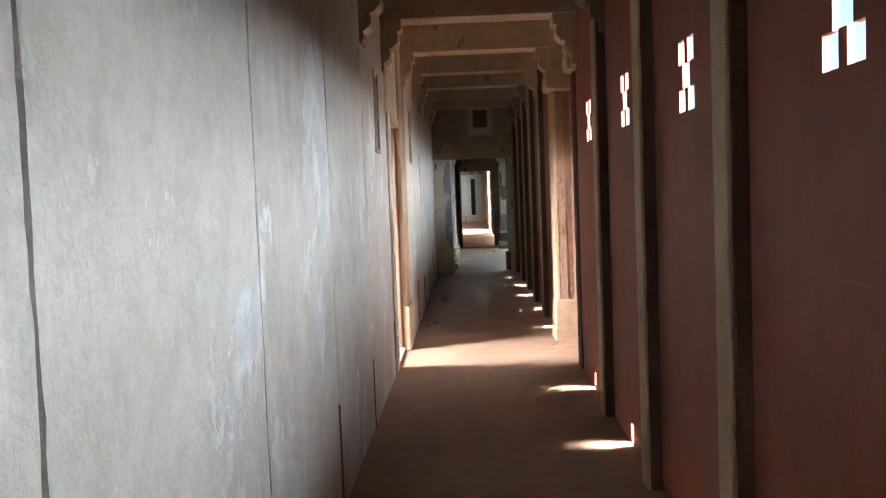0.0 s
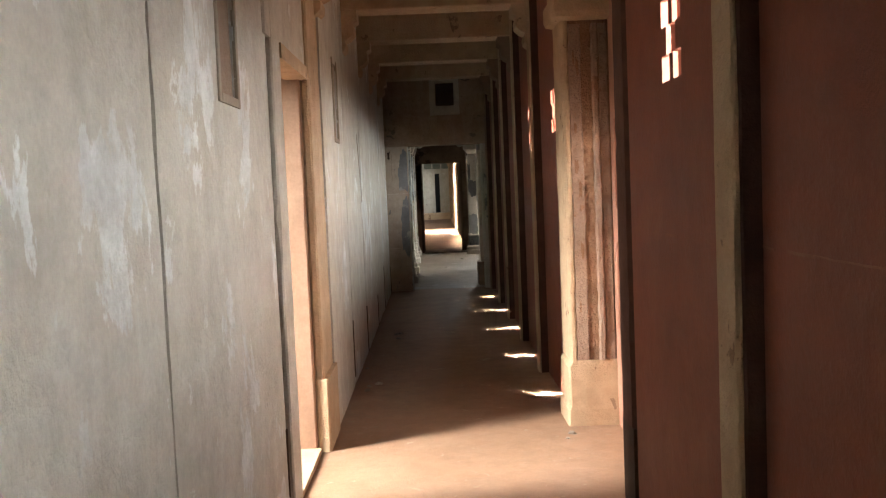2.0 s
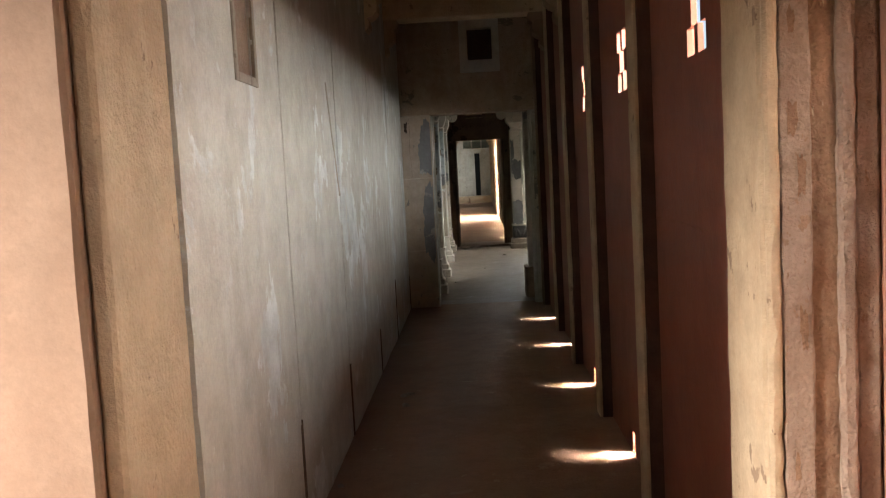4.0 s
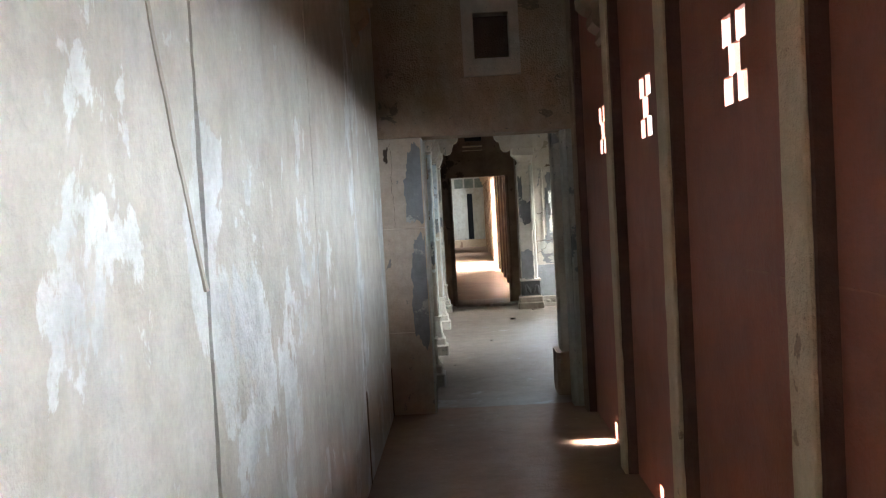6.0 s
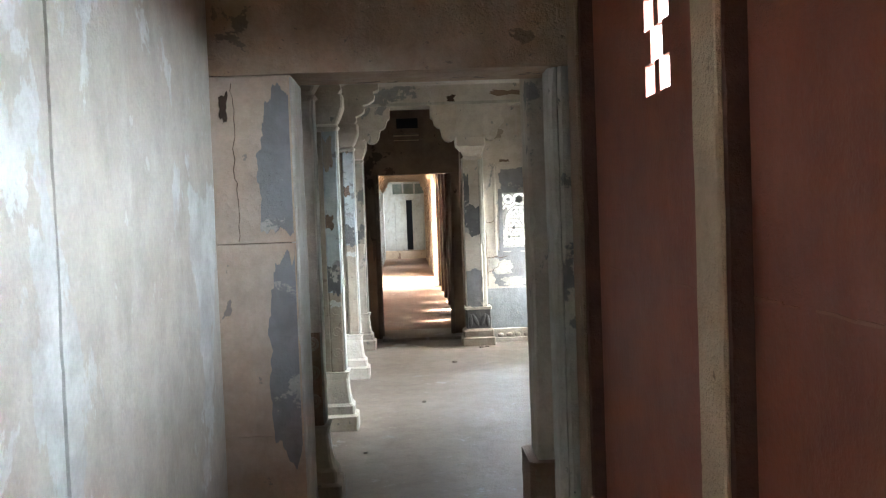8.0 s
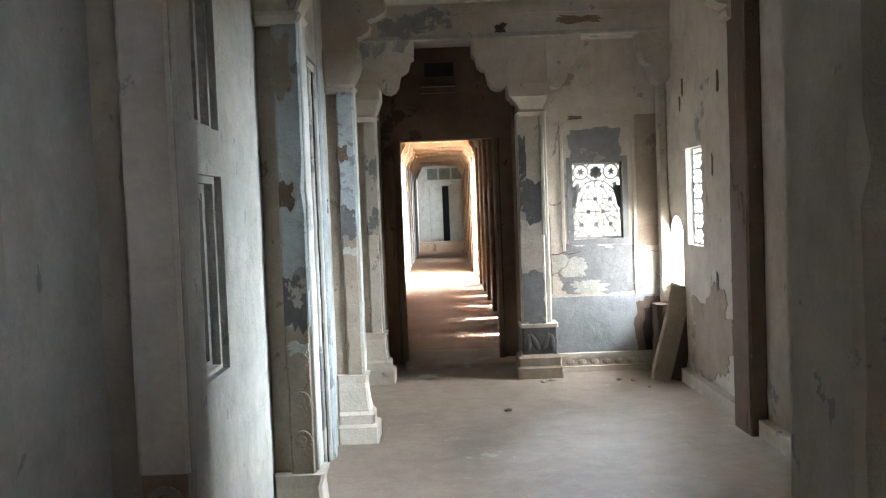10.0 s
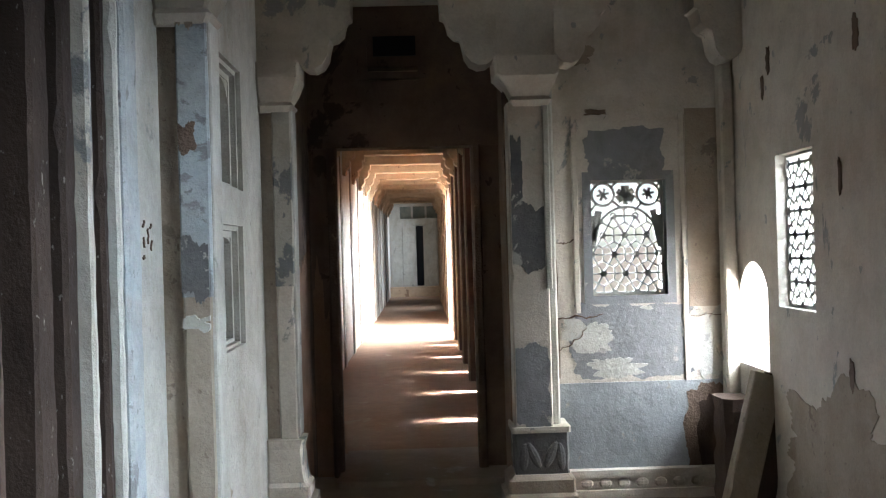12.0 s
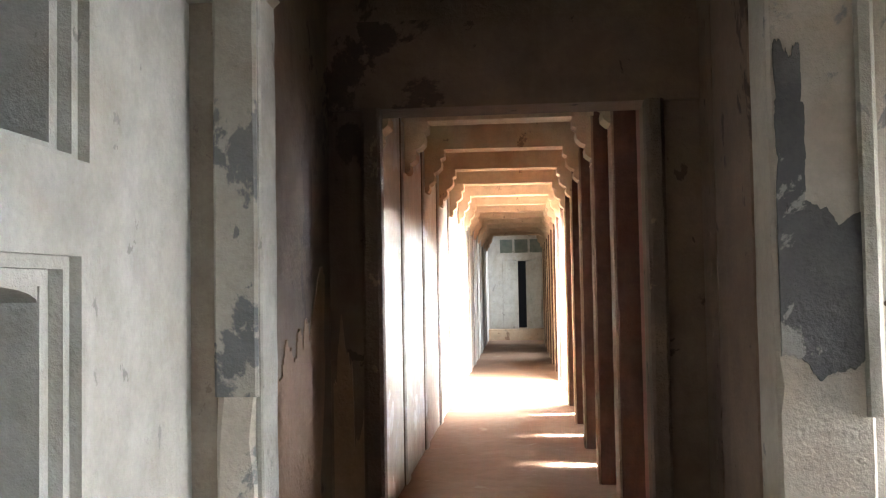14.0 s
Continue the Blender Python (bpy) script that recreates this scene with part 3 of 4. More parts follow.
for y0, y1, x0 in ((GAP1 + 0.02, GAP1 + 0.34, 0.70), (GAP0 + 0.02, GAP0 + 0.25, 0.735)):
    col = tagged(holder("pillar"), "weathered sandstone wall pillar beside the screens", "pillar", "corridor pillars")
    # near pillar takes the dark side colour, with its shade painted in
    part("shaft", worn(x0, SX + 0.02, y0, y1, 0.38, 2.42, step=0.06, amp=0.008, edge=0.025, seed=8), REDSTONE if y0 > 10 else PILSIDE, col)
    if y0 > 10:
        part("face", worn(x0 - 0.012, x0 + 0.02, y0 + 0.005, y1, 0.4, 2.42, step=0.07, amp=0.01, edge=0.012, seed=9), STONE, col, "pale buff front face")
    big = y0 > 10
    if big:
        part("face", worn(x0 - 0.004, x0 + 0.03, y0 - 0.014, y0 + 0.02, 0.4, 2.42, step=0.05, amp=0.012, edge=0.01, seed=12), STONE, col, "pale buff front face")
    part("foot", slab(x0 + 0.002, SX, y0 + 0.002, y1 - 0.002, 0, 0.38), SOOT_SHADE, col) if not big else part("foot", loft(bmesh.new(), [(0, x0 - 0.035, SX + 0.02, y0 - 0.02, y1 + 0.02), (0.1, x0 - 0.035, SX + 0.02, y0 - 0.02, y1 + 0.02), (0.13, x0 - 0.024, SX + 0.02, y0 - 0.014, y1 + 0.02), (0.36, x0 - 0.024, SX + 0.02, y0 - 0.014, y1 + 0.02), (0.40, x0 - 0.005, SX + 0.02, y0 - 0.01, y1 + 0.01)]), STONE if y0 > 10 else BROWN, col)
    if big:
        part("side_strip", worn(x0 + 0.03, x0 + 0.105, y0 - 0.01, y0 + 0.01, 0.4, 2.4, step=0.05, amp=0.02, edge=0.008, seed=5), PINKBROWN, col, "greyish brown chipped face")
        part("side_strip", worn(x0 + 0.165, x0 + 0.205, y0 - 0.022, y0 + 0.01, 0.4, 2.4, step=0.04, amp=0.02, edge=0.014, seed=7), PINKBROWN, col, "greyish brown chipped face")
        part("side_strip", worn(x0 + 0.21, x0 + 0.262, y0 - 0.006, y0 + 0.01, 0.0, 2.4, step=0.05, amp=0.01, edge=0.006, seed=9), PINKBROWN, col, "greyish brown chipped face")
        for k in range(7):
            rp = random.Random(90 + k)
            part("chip", flake(x0 + rp.choice((0.06, 0.08)), rp.uniform(0.5, 2.3), rp.uniform(0.004, 0.012), rp.uniform(0.015, 0.05), on_y, y0 - 0.0125, y0 + 0.005, rp.uniform(0, 70), 40), REDSTONE, col)
    part("capital", loft(bmesh.new(), [(2.42, x0, SX + 0.02, y0, y1), (2.44, x0 - 0.05, SX + 0.02, y0 - 0.05, y1 + 0.05), (2.47, x0 - 0.06, SX + 0.02, y0 - 0.06, y1 + 0.06), (2.55, x0 - 0.06, SX + 0.02, y0 - 0.06, y1 + 0.06)]), STONE, col)
    part("impost", slab(x0 + 0.0, SX + 0.02, y0, y1, 2.55, CEIL_Z), STONE, col)

# ---- first cross wall with its doorway ----
DL, DR, DT, RZ = -0.43, 0.61, 2.07, 3.0
cross = structure(holder("wall_cross"), "stained stone cross wall with a square doorway", "wall")
zs = [0.0, 0.62, 1.40, DT]
for a, b in zip(zs, zs[1:]):
    part("block", worn(LX - 0.1, DL, D1, D1B, a + 0.002, b - 0.002, step=0.07, amp=0.008, edge=0.01), CROSS, cross)
part("block", worn(DR + 0.035, RX + 0.3, D1, D1B, 0, DT, step=0.07, amp=0.006), PATCHP, cross)
part("door_frame", worn(DL - 0.02, DL + 0.006, D1 + 0.004, D1B - 0.01, 0.004, DT - 0.01, edge=0.006), WHITEP, cross)
part("door_frame", worn(DR, DR + 0.04, D1 + 0.02, D1 + 0.2, 0, DT), WHITEP, cross)
part("half_pillar", worn(DR - 0.03, DR + 0.2, 18.62, 18.86, 0, RZ, step=0.06), ROOMP, cross)
part("half_pillar_foot", worn(DR - 0.075, DR + 0.2, 18.57, 18.91, 0, 0.34, step=0.05, amp=0.012, edge=0.03), BROWN, cross)
part("lintel", worn(LX - 0.1, RX + 0.3, D1 + 0.0, D1B, DT + 0.003, 2.49, step=0.1, amp=0.012), LINTEL, cross)
part("block", slab(LX - 0.1, -0.085, D1 + 0.01, D1B, 2.493, CEIL_Z), LINTEL, cross)
part("block", slab(0.335, RX + 0.3, D1 + 0.01, D1B, 2.493, CEIL_Z), LINTEL, cross)
part("vent_frame", pierced([-0.085, 0.0, 0.26, 0.335], [2.493, 2.62, 2.95, CEIL_Z], [(1, 1)], on_y, D1 - 0.02, D1 + 0.12), ROOMP, cross)
# dark sheet behind the vent paints the shade of its depth
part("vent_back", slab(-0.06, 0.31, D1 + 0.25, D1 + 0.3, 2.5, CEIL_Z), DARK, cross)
for u, v, ru, rv, s in ((-0.47, 1.72, 0.10, 0.26, 1.3), (-0.46, 0.95, 0.10, 0.36, 5.1)):
    part("grey_patch", flake(u, v, ru, rv, on_y, D1 - 0.007, D1 + 0.01, s, span=(-0.86, DL - 0.012), ragged=0.7), GREYM, cross)
part("end_cap", slab(LX - 0.5, RX + 0.6, -2.3, -2.2, -0.1, CEIL_Z), BROWN, structure(holder("wall_south"), "plain brown stone wall closing the corridor", "wall"))

# ---- pillared room ----
room_l = structure(holder("wall_room_west"), "whitewashed plaster room wall with framed niches", "wall")
RH = 3.0


def room_wall(y0, y1, niches, seed):
    ub = sorted({y0, y1, *[q for n in niches for q in n[:2]]})
    vb = sorted({-0.02, RH, *[q for n in niches for q in n[2:]]})
    holes = [(i, j) for i in range(len(ub) - 1) for j in range(len(vb) - 1) for n in niches if n[0] <= ub[i] < n[1] and n[2] <= vb[j] < n[3]]
    part("plaster", pierced(ub, vb, holes, on_x, RL - 0.36, RL), WHITEP, room_l)
    for k, (a, b, c, d) in enumerate(niches):
        # near-black back: the niche's inner shade is put into its colour
        part("niche_back", slab(RL - 0.34, RL - 0.3, a - 0.05, b + 0.05, c - 0.05, d + 0.05), SOOT_SHADE, room_l)
        for g, depth in ((0.022, 0.022), (0.05, 0.048)):
            ub = [a - 0.004, a + g, b - g, b + 0.004]
            vb = [c - 0.004, c + 0.6 * g, d - g, d + 0.004]
            part("niche_frame", pierced(ub, vb, [(1, 1)], on_x, RL - depth - 0.2, RL - depth), WHITEP, room_l)
        for side in (0, 1):
            w, h = (b - a) / 2 - 0.05, 0.11 if k else 0.03
            o = a + 0.048 if side == 0 else b - 0.048
            sg = 1 if side == 0 else -1
            prof = [(o, d - 0.045), (o, d - 0.05 - h)] + [(o + sg * w * (1 - math.cos(t)), d - 0.05 - h + h * math.sin(t)) for t in (0.3, 0.6, 0.9, 1.2, 1.5)]
            part("niche_arch", prism(bmesh.new(), prof, "x", RL - 0.26, RL - 0.052), WHITEP, room_l)


room_wall(D1B - 0.1, 21.15, [(19.90, 20.27, 0.93, 1.52), (19.90, 20.27, 1.66, 2.24)], 1)
room_wall(22.62, D2B, [(23.84, 24.26, 0.96, 1.50), (23.815, 24.29, 1.665, 2.22)], 2)
part("plaster", slab(RL - 0.25, RL - 0.002, 21.15, 22.62, 2.24, RH), WHITEP, room_l)

part("stain", flake(23.2, 0.34, 0.5, 0.2, on_x, RL - 0.01, RL + 0.003, 5.3, span=(23.08, 24.6)), TAN, room_l)

# tall sooty doorway recess with moulded frame; recess shade is also in its colours
recess = structure(holder("door_2"), "tall blocked doorway with peeling moulded frame", "doorway")
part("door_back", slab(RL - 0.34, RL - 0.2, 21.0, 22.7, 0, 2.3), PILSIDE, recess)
MOULDINGS = ((21.98, 22.1, -0.12, SOOT_SHADE), (22.1, 22.2, -0.045, MOULD), (22.2, 22.27, -0.015, MOULD), (22.27, 22.33, -0.035, MOULD), (22.33, 22.36, 0.0, PATCHP), (22.36, 22.43, -0.025, MOULD),
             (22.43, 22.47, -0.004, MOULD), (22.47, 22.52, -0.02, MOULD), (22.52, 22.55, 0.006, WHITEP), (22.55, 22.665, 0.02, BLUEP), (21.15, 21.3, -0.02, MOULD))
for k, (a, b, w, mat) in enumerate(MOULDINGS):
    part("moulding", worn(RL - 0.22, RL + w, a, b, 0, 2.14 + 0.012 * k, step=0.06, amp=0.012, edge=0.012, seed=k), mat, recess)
for k, (c, w, mat) in enumerate(((2.12, -0.03, MOULD), (2.16, 0.0, PATCHP), (2.2, 0.015, WHITEP))):
    part("moulding", worn(RL - 0.1, RL + w, 21.2, 22.5, c, c + 0.045, step=0.02, edge=0.01), mat, recess)


def wall_pillar(y0, y1, split, upper, lower, face):
    col = tagged(holder("pillar"), "plastered half pillar with worn carved foot and flaking coat", "pillar", "room half pillars")
    f = -0.455
    part("chamfer", worn(RL - 0.01, -0.55, y0 + 0.035, y1 - 0.01, 0, 2.12, step=0.07), TAN, col, "bare tan chamfer")
    part("shaft", worn(-0.555, f, y0, y1, split, 2.12, step=0.1, amp=0.006, edge=0.008, seed=3), upper, col)
    part("shaft_lower", worn(-0.553, f - 0.004, y0 + 0.006, y1, 0.40, split, step=0.09, amp=0.01, edge=0.01, seed=5), lower, col, "bare worn lower shaft")
    # front paler than the shaft: light on this side is painted in
    part("front_face", worn(f - 0.01, f + 0.008, y0 + 0.012, y1, 0.42, 2.11, step=0.06, amp=0.008, edge=0.005, seed=7), face, col, "front face coloured pale for the light on it")
    if lower in (BROWN, TAN) and y0 < 22:
        for k in range(3):
            bm = bmesh.new()
            ring(bm, (-0.505, 0.84 - 0.15 * k), 0.03, 0.014, on_y, y0 - 0.008, y0 + 0.02, 14)
            ring(bm, (-0.505, 0.84 - 0.15 * k), 0.011, 0.01, on_y, y0 - 0.005, y0 + 0.02, 10)
            part("scroll", bm, TAN, col)
    part("foot", loft(bmesh.new(), [(0, RL, -0.375, y0 - 0.06, y1 + 0.05), (0.10, RL, -0.375, y0 - 0.06, y1 + 0.05), (0.115, RL, -0.40, y0 - 0.035, y1 + 0.03), (0.17, RL, -0.40, y0 - 0.035, y1 + 0.03),
                                    (0.19, RL, -0.42, y0 - 0.02, y1 + 0.02), (0.24, RL, -0.43, y0 - 0.015, y1 + 0.015), (0.36, RL, -0.44, y0 - 0.01, y1 + 0.01), (0.41, RL, -0.425, y0 - 0.02, y1 + 0.02)]), ROOMP, col)
    part("capital", loft(bmesh.new(), [(2.10, RL, f, y0, y1), (2.13, RL, f + 0.02, y0 - 0.02, y1 + 0.02), (2.15, RL, f + 0.005, y0 - 0.005, y1 + 0.005), (2.2, RL, f + 0.03, y0 - 0.03, y1 + 0.03), (2.27, RL, f + 0.055, y0 - 0.055, y1 + 0.055), (2.35, RL, f + 0.055, y0 - 0.055, y1 + 0.055)]), ROOMP, col)
    part("upper_block", slab(RL - 0.01, f - 0.01, y0, y1, 2.35, RH), ROOMP, col)
    part("bracket", prism(bmesh.new(), [(f - 0.02 + 1.5 * u, 2.36 + 0.92 * v) for u, v in BRACKET], "y", y0, y1), ROOMP, col)
    return col


for y0, split, upper, lower, face in ((19.22, 0.9, ROOMP, BROWN, WHITEP), (20.87, 0.97, BLUEP, TAN, WHITEP), (22.91, 1.24, BLUEP, TAN, WHITEP), (24.74, 1.2, PATCHP, ROOMP, WHITEP)):
    col = wall_pillar(y0, y0 + 0.14, split, upper, lower, face)
    if upper is BLUEP:
        part("bare_patch", flake(-0.505, split + 0.09, 0.06, 0.1, on_y, y0 - 0.005, y0 + 0.01, y0, span=(-0.552, -0.466)), GREYP, col, "dark flaked patch")
        part("white_chip", flake(-0.505, split - 0.08, 0.045, 0.022, on_y, y0 - 0.0062, y0 + 0.01, y0 + 1, 120, span=(-0.552, -0.466), ragged=1.6), WHITEP, col)
        part("bare_patch", flake(-0.525, split + 0.5, 0.03, 0.05, on_y, y0 - 0.0045, y0 + 0.01, y0 + 3, span=(-0.552, -0.466)), DARK, col)
        part("bare_patch", flake(-0.52, split + 0.97, 0.035, 0.12, on_y, y0 - 0.004, y0 + 0.01, y0 + 5, span=(-0.552, -0.466)), TAN, col)

# cross beams of the room
rb = random.Random(17)
for y in (19.2, 20.8, 22.85):
    beam = tagged(holder("cross_beam"), "plastered cross beam under the room ceiling", "beam", "room beams")
    part("beam_stone", worn(RL - 0.05, RR + 0.05, y, y + 0.28, 2.72, RH + 0.02, step=0.1), ROOMP, beam)
    part("fillet", worn(RL, RR, y - 0.02, y + 0.3, 2.735, 2.765, step=0.01, edge=0.008), WHITEP, beam)
    part("fillet", worn(RL, RR, y - 0.035, y + 0.315, 2.81, 2.835, step=0.01, edge=0.008), ROOMP, beam)
    part("fillet", worn(RL, RR, y - 0.05, y + 0.33, 2.88, 2.93, step=0.02, edge=0.01), ROOMP, beam)
    part("bracket", prism(bmesh.new(), [(RR + 0.01 - 1.5 * u, 2.36 + 0.92 * v) for u, v in BRACKET], "y", y + 0.03, y + 0.2), ROOMP, beam)
    for k in range(3):
        u = rb.uniform(-0.3, 1.6)
        part("bare_patch", flake(u, 2.79, rb.uniform(0.06, 0.16), 0.016, on_y, y - 0.004, y + 0.01, rb.uniform(0, 60), 60), BROWN, beam)

# back wall with the pierced window
back = structure(holder("wall_north"), "flaking grey and beige plaster wall with pierced window", "wall")
part("plaster", pierced([0.72, 1.13, 1.54, RR + 0.1], [-0.02, 1.09, 1.72, RH], [(1, 1)], on_y, RB, RB + 0.2), ROOMP, back)
for a, b, c, d in ((1.03, 1.06, 1.0, 2.07), (1.62, 1.65, 0.62, 2.07), (1.06, 1.62, 2.045, 2.07)):
    part("frame_strip", worn(a, b, RB - 0.012, RB + 0.01, c, d, step=0.1, edge=0.005), ROOMP, back)
part("lower_panel", slab(0.93, 1.87, RB - 0.005, RB + 0.01, 0.15, 0.62), SLATE, back)
part("side_strip", slab(1.655, 1.83, RB - 0.006, RB + 0.01, 1.02, 2.1), TAN, back)
part("grey_patch", flake(1.33, 1.87, 0.22, 0.13, on_y, RB - 0.004, RB + 0.01, 4.2, span=(1.07, 1.61), ragged=0.4), GREYM, back)
part("grey_patch", flake(1.33, 0.86, 0.36, 0.20, on_y, RB - 0.0035, RB + 0.01, 1.7, span=(0.99, 1.85), ragged=0.6), GREYM, back)
# bright spot where window light falls, painted as a white patch
part("white_patch", flake(1.73, 0.84, 0.11, 0.17, on_y, RB - 0.008, RB + 0.01, 3.2, span=(1.5, 1.86)), WHITEP, back)
part("white_patch", flake(1.08, 0.88, 0.14, 0.085, on_y, RB - 0.007, RB + 0.01, 6.6, span=(0.95, 1.6)), WHITEP, back)
part("white_patch", flake(1.24, 0.70, 0.14, 0.05, on_y, RB - 0.0075, RB + 0.01, 2.1, span=(0.95, 1.6)), WHITEP, back)
part("bare_patch", flake(1.17, 2.09, 0.06, 0.014, on_y, RB - 0.009, RB + 0.01, 7.7), DARK, back)
part("bare_patch", flake(1.10, 2.40, 0.06, 0.05, on_y, RB - 0.009, RB + 0.01, 5.7), TAN, back)
part("window_frame", pierced([1.085, 1.13, 1.54, 1.585], [1.045, 1.09, 1.72, 1.765], [(1, 1)], on_y, RB - 0.01, RB + 0.05), GREYM, back)

win = structure(holder("window_2"), "white stone window screen pierced with stars and arch", "window")
bm = bmesh.new()
W0, W1 = RB + 0.06, RB + 0.085
U0, U1, V0, V1 = 1.13, 1.54, 1.09, 1.72
for p, q in (((U0, V0), (U1, V0)), ((U0, V1), (U1, V1)), ((U0, V0), (U0, V1)), ((U1, V0), (U1, V1))):
    bar(bm, p, q, 0.026, on_y, W0, W1)
UC = (U0 + U1) / 2


def under_arch(u, v):
    s = abs(u - UC) / 0.195
    return s < 1 and v < 1.30 + 0.27 * math.sqrt(max(0, 1 - s ** 1.9))


star_lattice(bm, U0 + 0.013, U1 - 0.013, V0 + 0.013, 1.58, 0.122, 0.0092, on_y, W0 + 0.003, W1 - 0.003, under_arch)
arch = [(UC + 0.197 * math.sin(a) * (1 if abs(a) < 1.4 else 1.0), 1.30 + 0.275 * math.cos(a) ** 0.9) for a in [-1.5 + 0.1 * i for i in range(31)]]
for p, q in zip(arch, arch[1:]):
    bar(bm, p, q, 0.013, on_y, W0, W1)
for s in (-1, 1):
    c = (UC + s * 0.125, 1.645)
    ring(bm, c, 0.062, 0.013, on_y, W0, W1, 18)
    for k in range(6):
        a = math.pi / 3 * k + 0.2
        bar(bm, c, (c[0] + 0.034 * math.cos(a), c[1] + 0.034 * math.sin(a)), 0.014, on_y, W0, W1)
    for dx, dz in ((0.07, 0.06), (0.075, -0.055), (-0.06, -0.075), (-0.055, 0.068)):
        bar(bm, (c[0] + 0.6 * dx, c[1] + 0.6 * dz), (c[0] + s * 0.0 + 1.25 * dx, c[1] + 1.25 * dz), 0.012, on_y, W0, W1)
    bar(bm, (UC + s * 0.19, 1.35), (UC + s * 0.15, 1.555), 0.035, on_y, W0, W1)
    bar(bm, (UC + s * 0.185, 1.40), (UC + s * 0.185, 1.53), 0.03, on_y, W0, W1)
for k in range(6):
    a = math.pi / 3 * k + math.pi / 6
    bar(bm, (UC, 1.64), (UC + 0.052 * math.cos(a), 1.64 + 0.052 * math.sin(a)), 0.045 if k % 2 else 0.03, on_y, W0, W1)
part("lattice", bm, WHITEP, win)



def crack(points, place, w, parent, width=0.005, mat=None):
    """A thin broken line in the plaster."""
    bm = bmesh.new()
    rc0 = random.Random(int(points[0][0] * 531))
    for p, q in zip(points, points[1:]):
        n = 5
        last = p
        for k in range(1, n + 1):
            f = k / n
            j = 0.0 if k == n else 0.008
            cur = (p[0] + (q[0] - p[0]) * f + rc0.uniform(-j, j), p[1] + (q[1] - p[1]) * f + rc0.uniform(-j, j))
            bar(bm, last, cur, width * rc0.uniform(0.5, 1.3), place, w - 0.004, w + 0.004)
            last = cur
    part("crack", bm, mat or GROOVE, parent)


for pts, wd in (([(0.935, 1.385), (0.99, 1.38), (1.03, 1.40)], 0.006), ([(0.93, 0.972), (1.05, 0.985), (1.12, 0.975), (1.18, 0.995)], 0.007), ([(0.94, 0.80), (1.04, 0.86), (1.09, 0.92)], 0.005), ([(0.93, 1.30), (0.935, 0.65)], 0.004), ([(1.66, 0.97), (1.84, 0.975)], 0.004)):
    crack(pts, on_y, RB - 0.0085, back, wd)
part("white_patch", flake(1.42, 1.02, 0.03, 0.008, on_y, RB - 0.0086, RB + 0.01, 4.6, 50), WHITEP, back)
for u, v, a, b in ((22.74, 1.46, 0.012, 0.02), (22.755, 1.40, -0.01, 0.03), (22.79, 1.41, 0.0, 0.045), (22.82, 1.39, 0.008, 0.03), (22.81, 1.46, 0.01, 0.012), (22.735, 1.37, 0.02, 0.0)):
    crack([(u, v), (u + a, v + b)], on_x, RL + 0.001, room_l, 0.004, GROOVE)
crack([(-0.665, 2.04), (-0.66, 1.9), (-0.67, 1.7), (-0.655, 1.55), (-0.66, 1.41)], on_y, D1 - 0.002, cross, 0.002)
part("bare_patch", flake(-0.70, 1.95, 0.016, 0.05, on_y, D1 - 0.005, D1 + 0.01, 3.3, 60), SOOT_SHADE, cross)

# moulded skirting of the back wall
skirt = structure(holder("baseboard"), "carved stone skirting with a leaf frieze", "skirting")
part("course", worn(0.95, RR, RB - 0.07, RB, 0, 0.05, step=0.05, edge=0.008), ROOMP, skirt)
part("course", worn(0.95, RR, RB - 0.045, RB, 0.05, 0.115, step=0.05, edge=0.006), ROOMP, skirt)
part("course", worn(0.95, RR, RB - 0.06, RB, 0.115, 0.155, step=0.04, edge=0.01), ROOMP, skirt)
for i in range(7):
    u = 1.06 + 0.1 * i
    bm = bmesh.new()
    bmesh.ops.create_uvsphere(bm, u_segments=8, v_segments=5, radius=0.033, matrix=pose(u, RB - 0.047, 0.083) @ Matrix.Diagonal((1.1, 0.5, 0.8, 1)))
    part("leaf", bm, ROOMP, skirt)

# right pillar of the inner doorway
col = tagged(holder("pillar"), "plastered pillar with carved foot, flared capital and grey patches", "pillar")
a0, a1, b0 = 0.665, 0.93, 24.74
part("shaft", worn(a0, 0.865, b0, RB + 0.05, 0.43, 2.12, step=0.06, amp=0.004, edge=0.008, seed=6), ROOMP, col)
part("shaft_return", worn(0.865, a1 - 0.02, b0 + 0.05, RB + 0.05, 0.43, 2.2, step=0.07, amp=0.004), WHITEP, col)
part("foot", loft(bmesh.new(), [(0, 0.6, 0.975, b0 - 0.07, RB), (0.085, 0.6, 0.975, b0 - 0.07, RB), (0.1, 0.62, 0.965, b0 - 0.05, RB), (0.165, 0.62, 0.965, b0 - 0.05, RB), (0.19, 0.655, 0.945, b0 - 0.02, RB)]), TAN, col)
part("carved_block", worn(0.66, 0.94, b0 - 0.012, RB, 0.19, 0.405, step=0.05), GREYP, col)
part("foot_fillet", worn(0.645, 0.95, b0 - 0.025, RB, 0.405, 0.435, step=0.02), ROOMP, col)
for s in (-1, 1):
    for k in range(2):
        bm = bmesh.new()
        bmesh.ops.create_uvsphere(bm, u_segments=10, v_segments=6, radius=0.06, matrix=pose(0.80 + s * (0.045 + 0.05 * k), b0 - 0.012, 0.29 - 0.01 * k, 0, s * (25 - 30 * k), 0) @ Matrix.Diagonal((0.45, 0.22, 1.25, 1)))
        part("leaf", bm, GREYP, col)
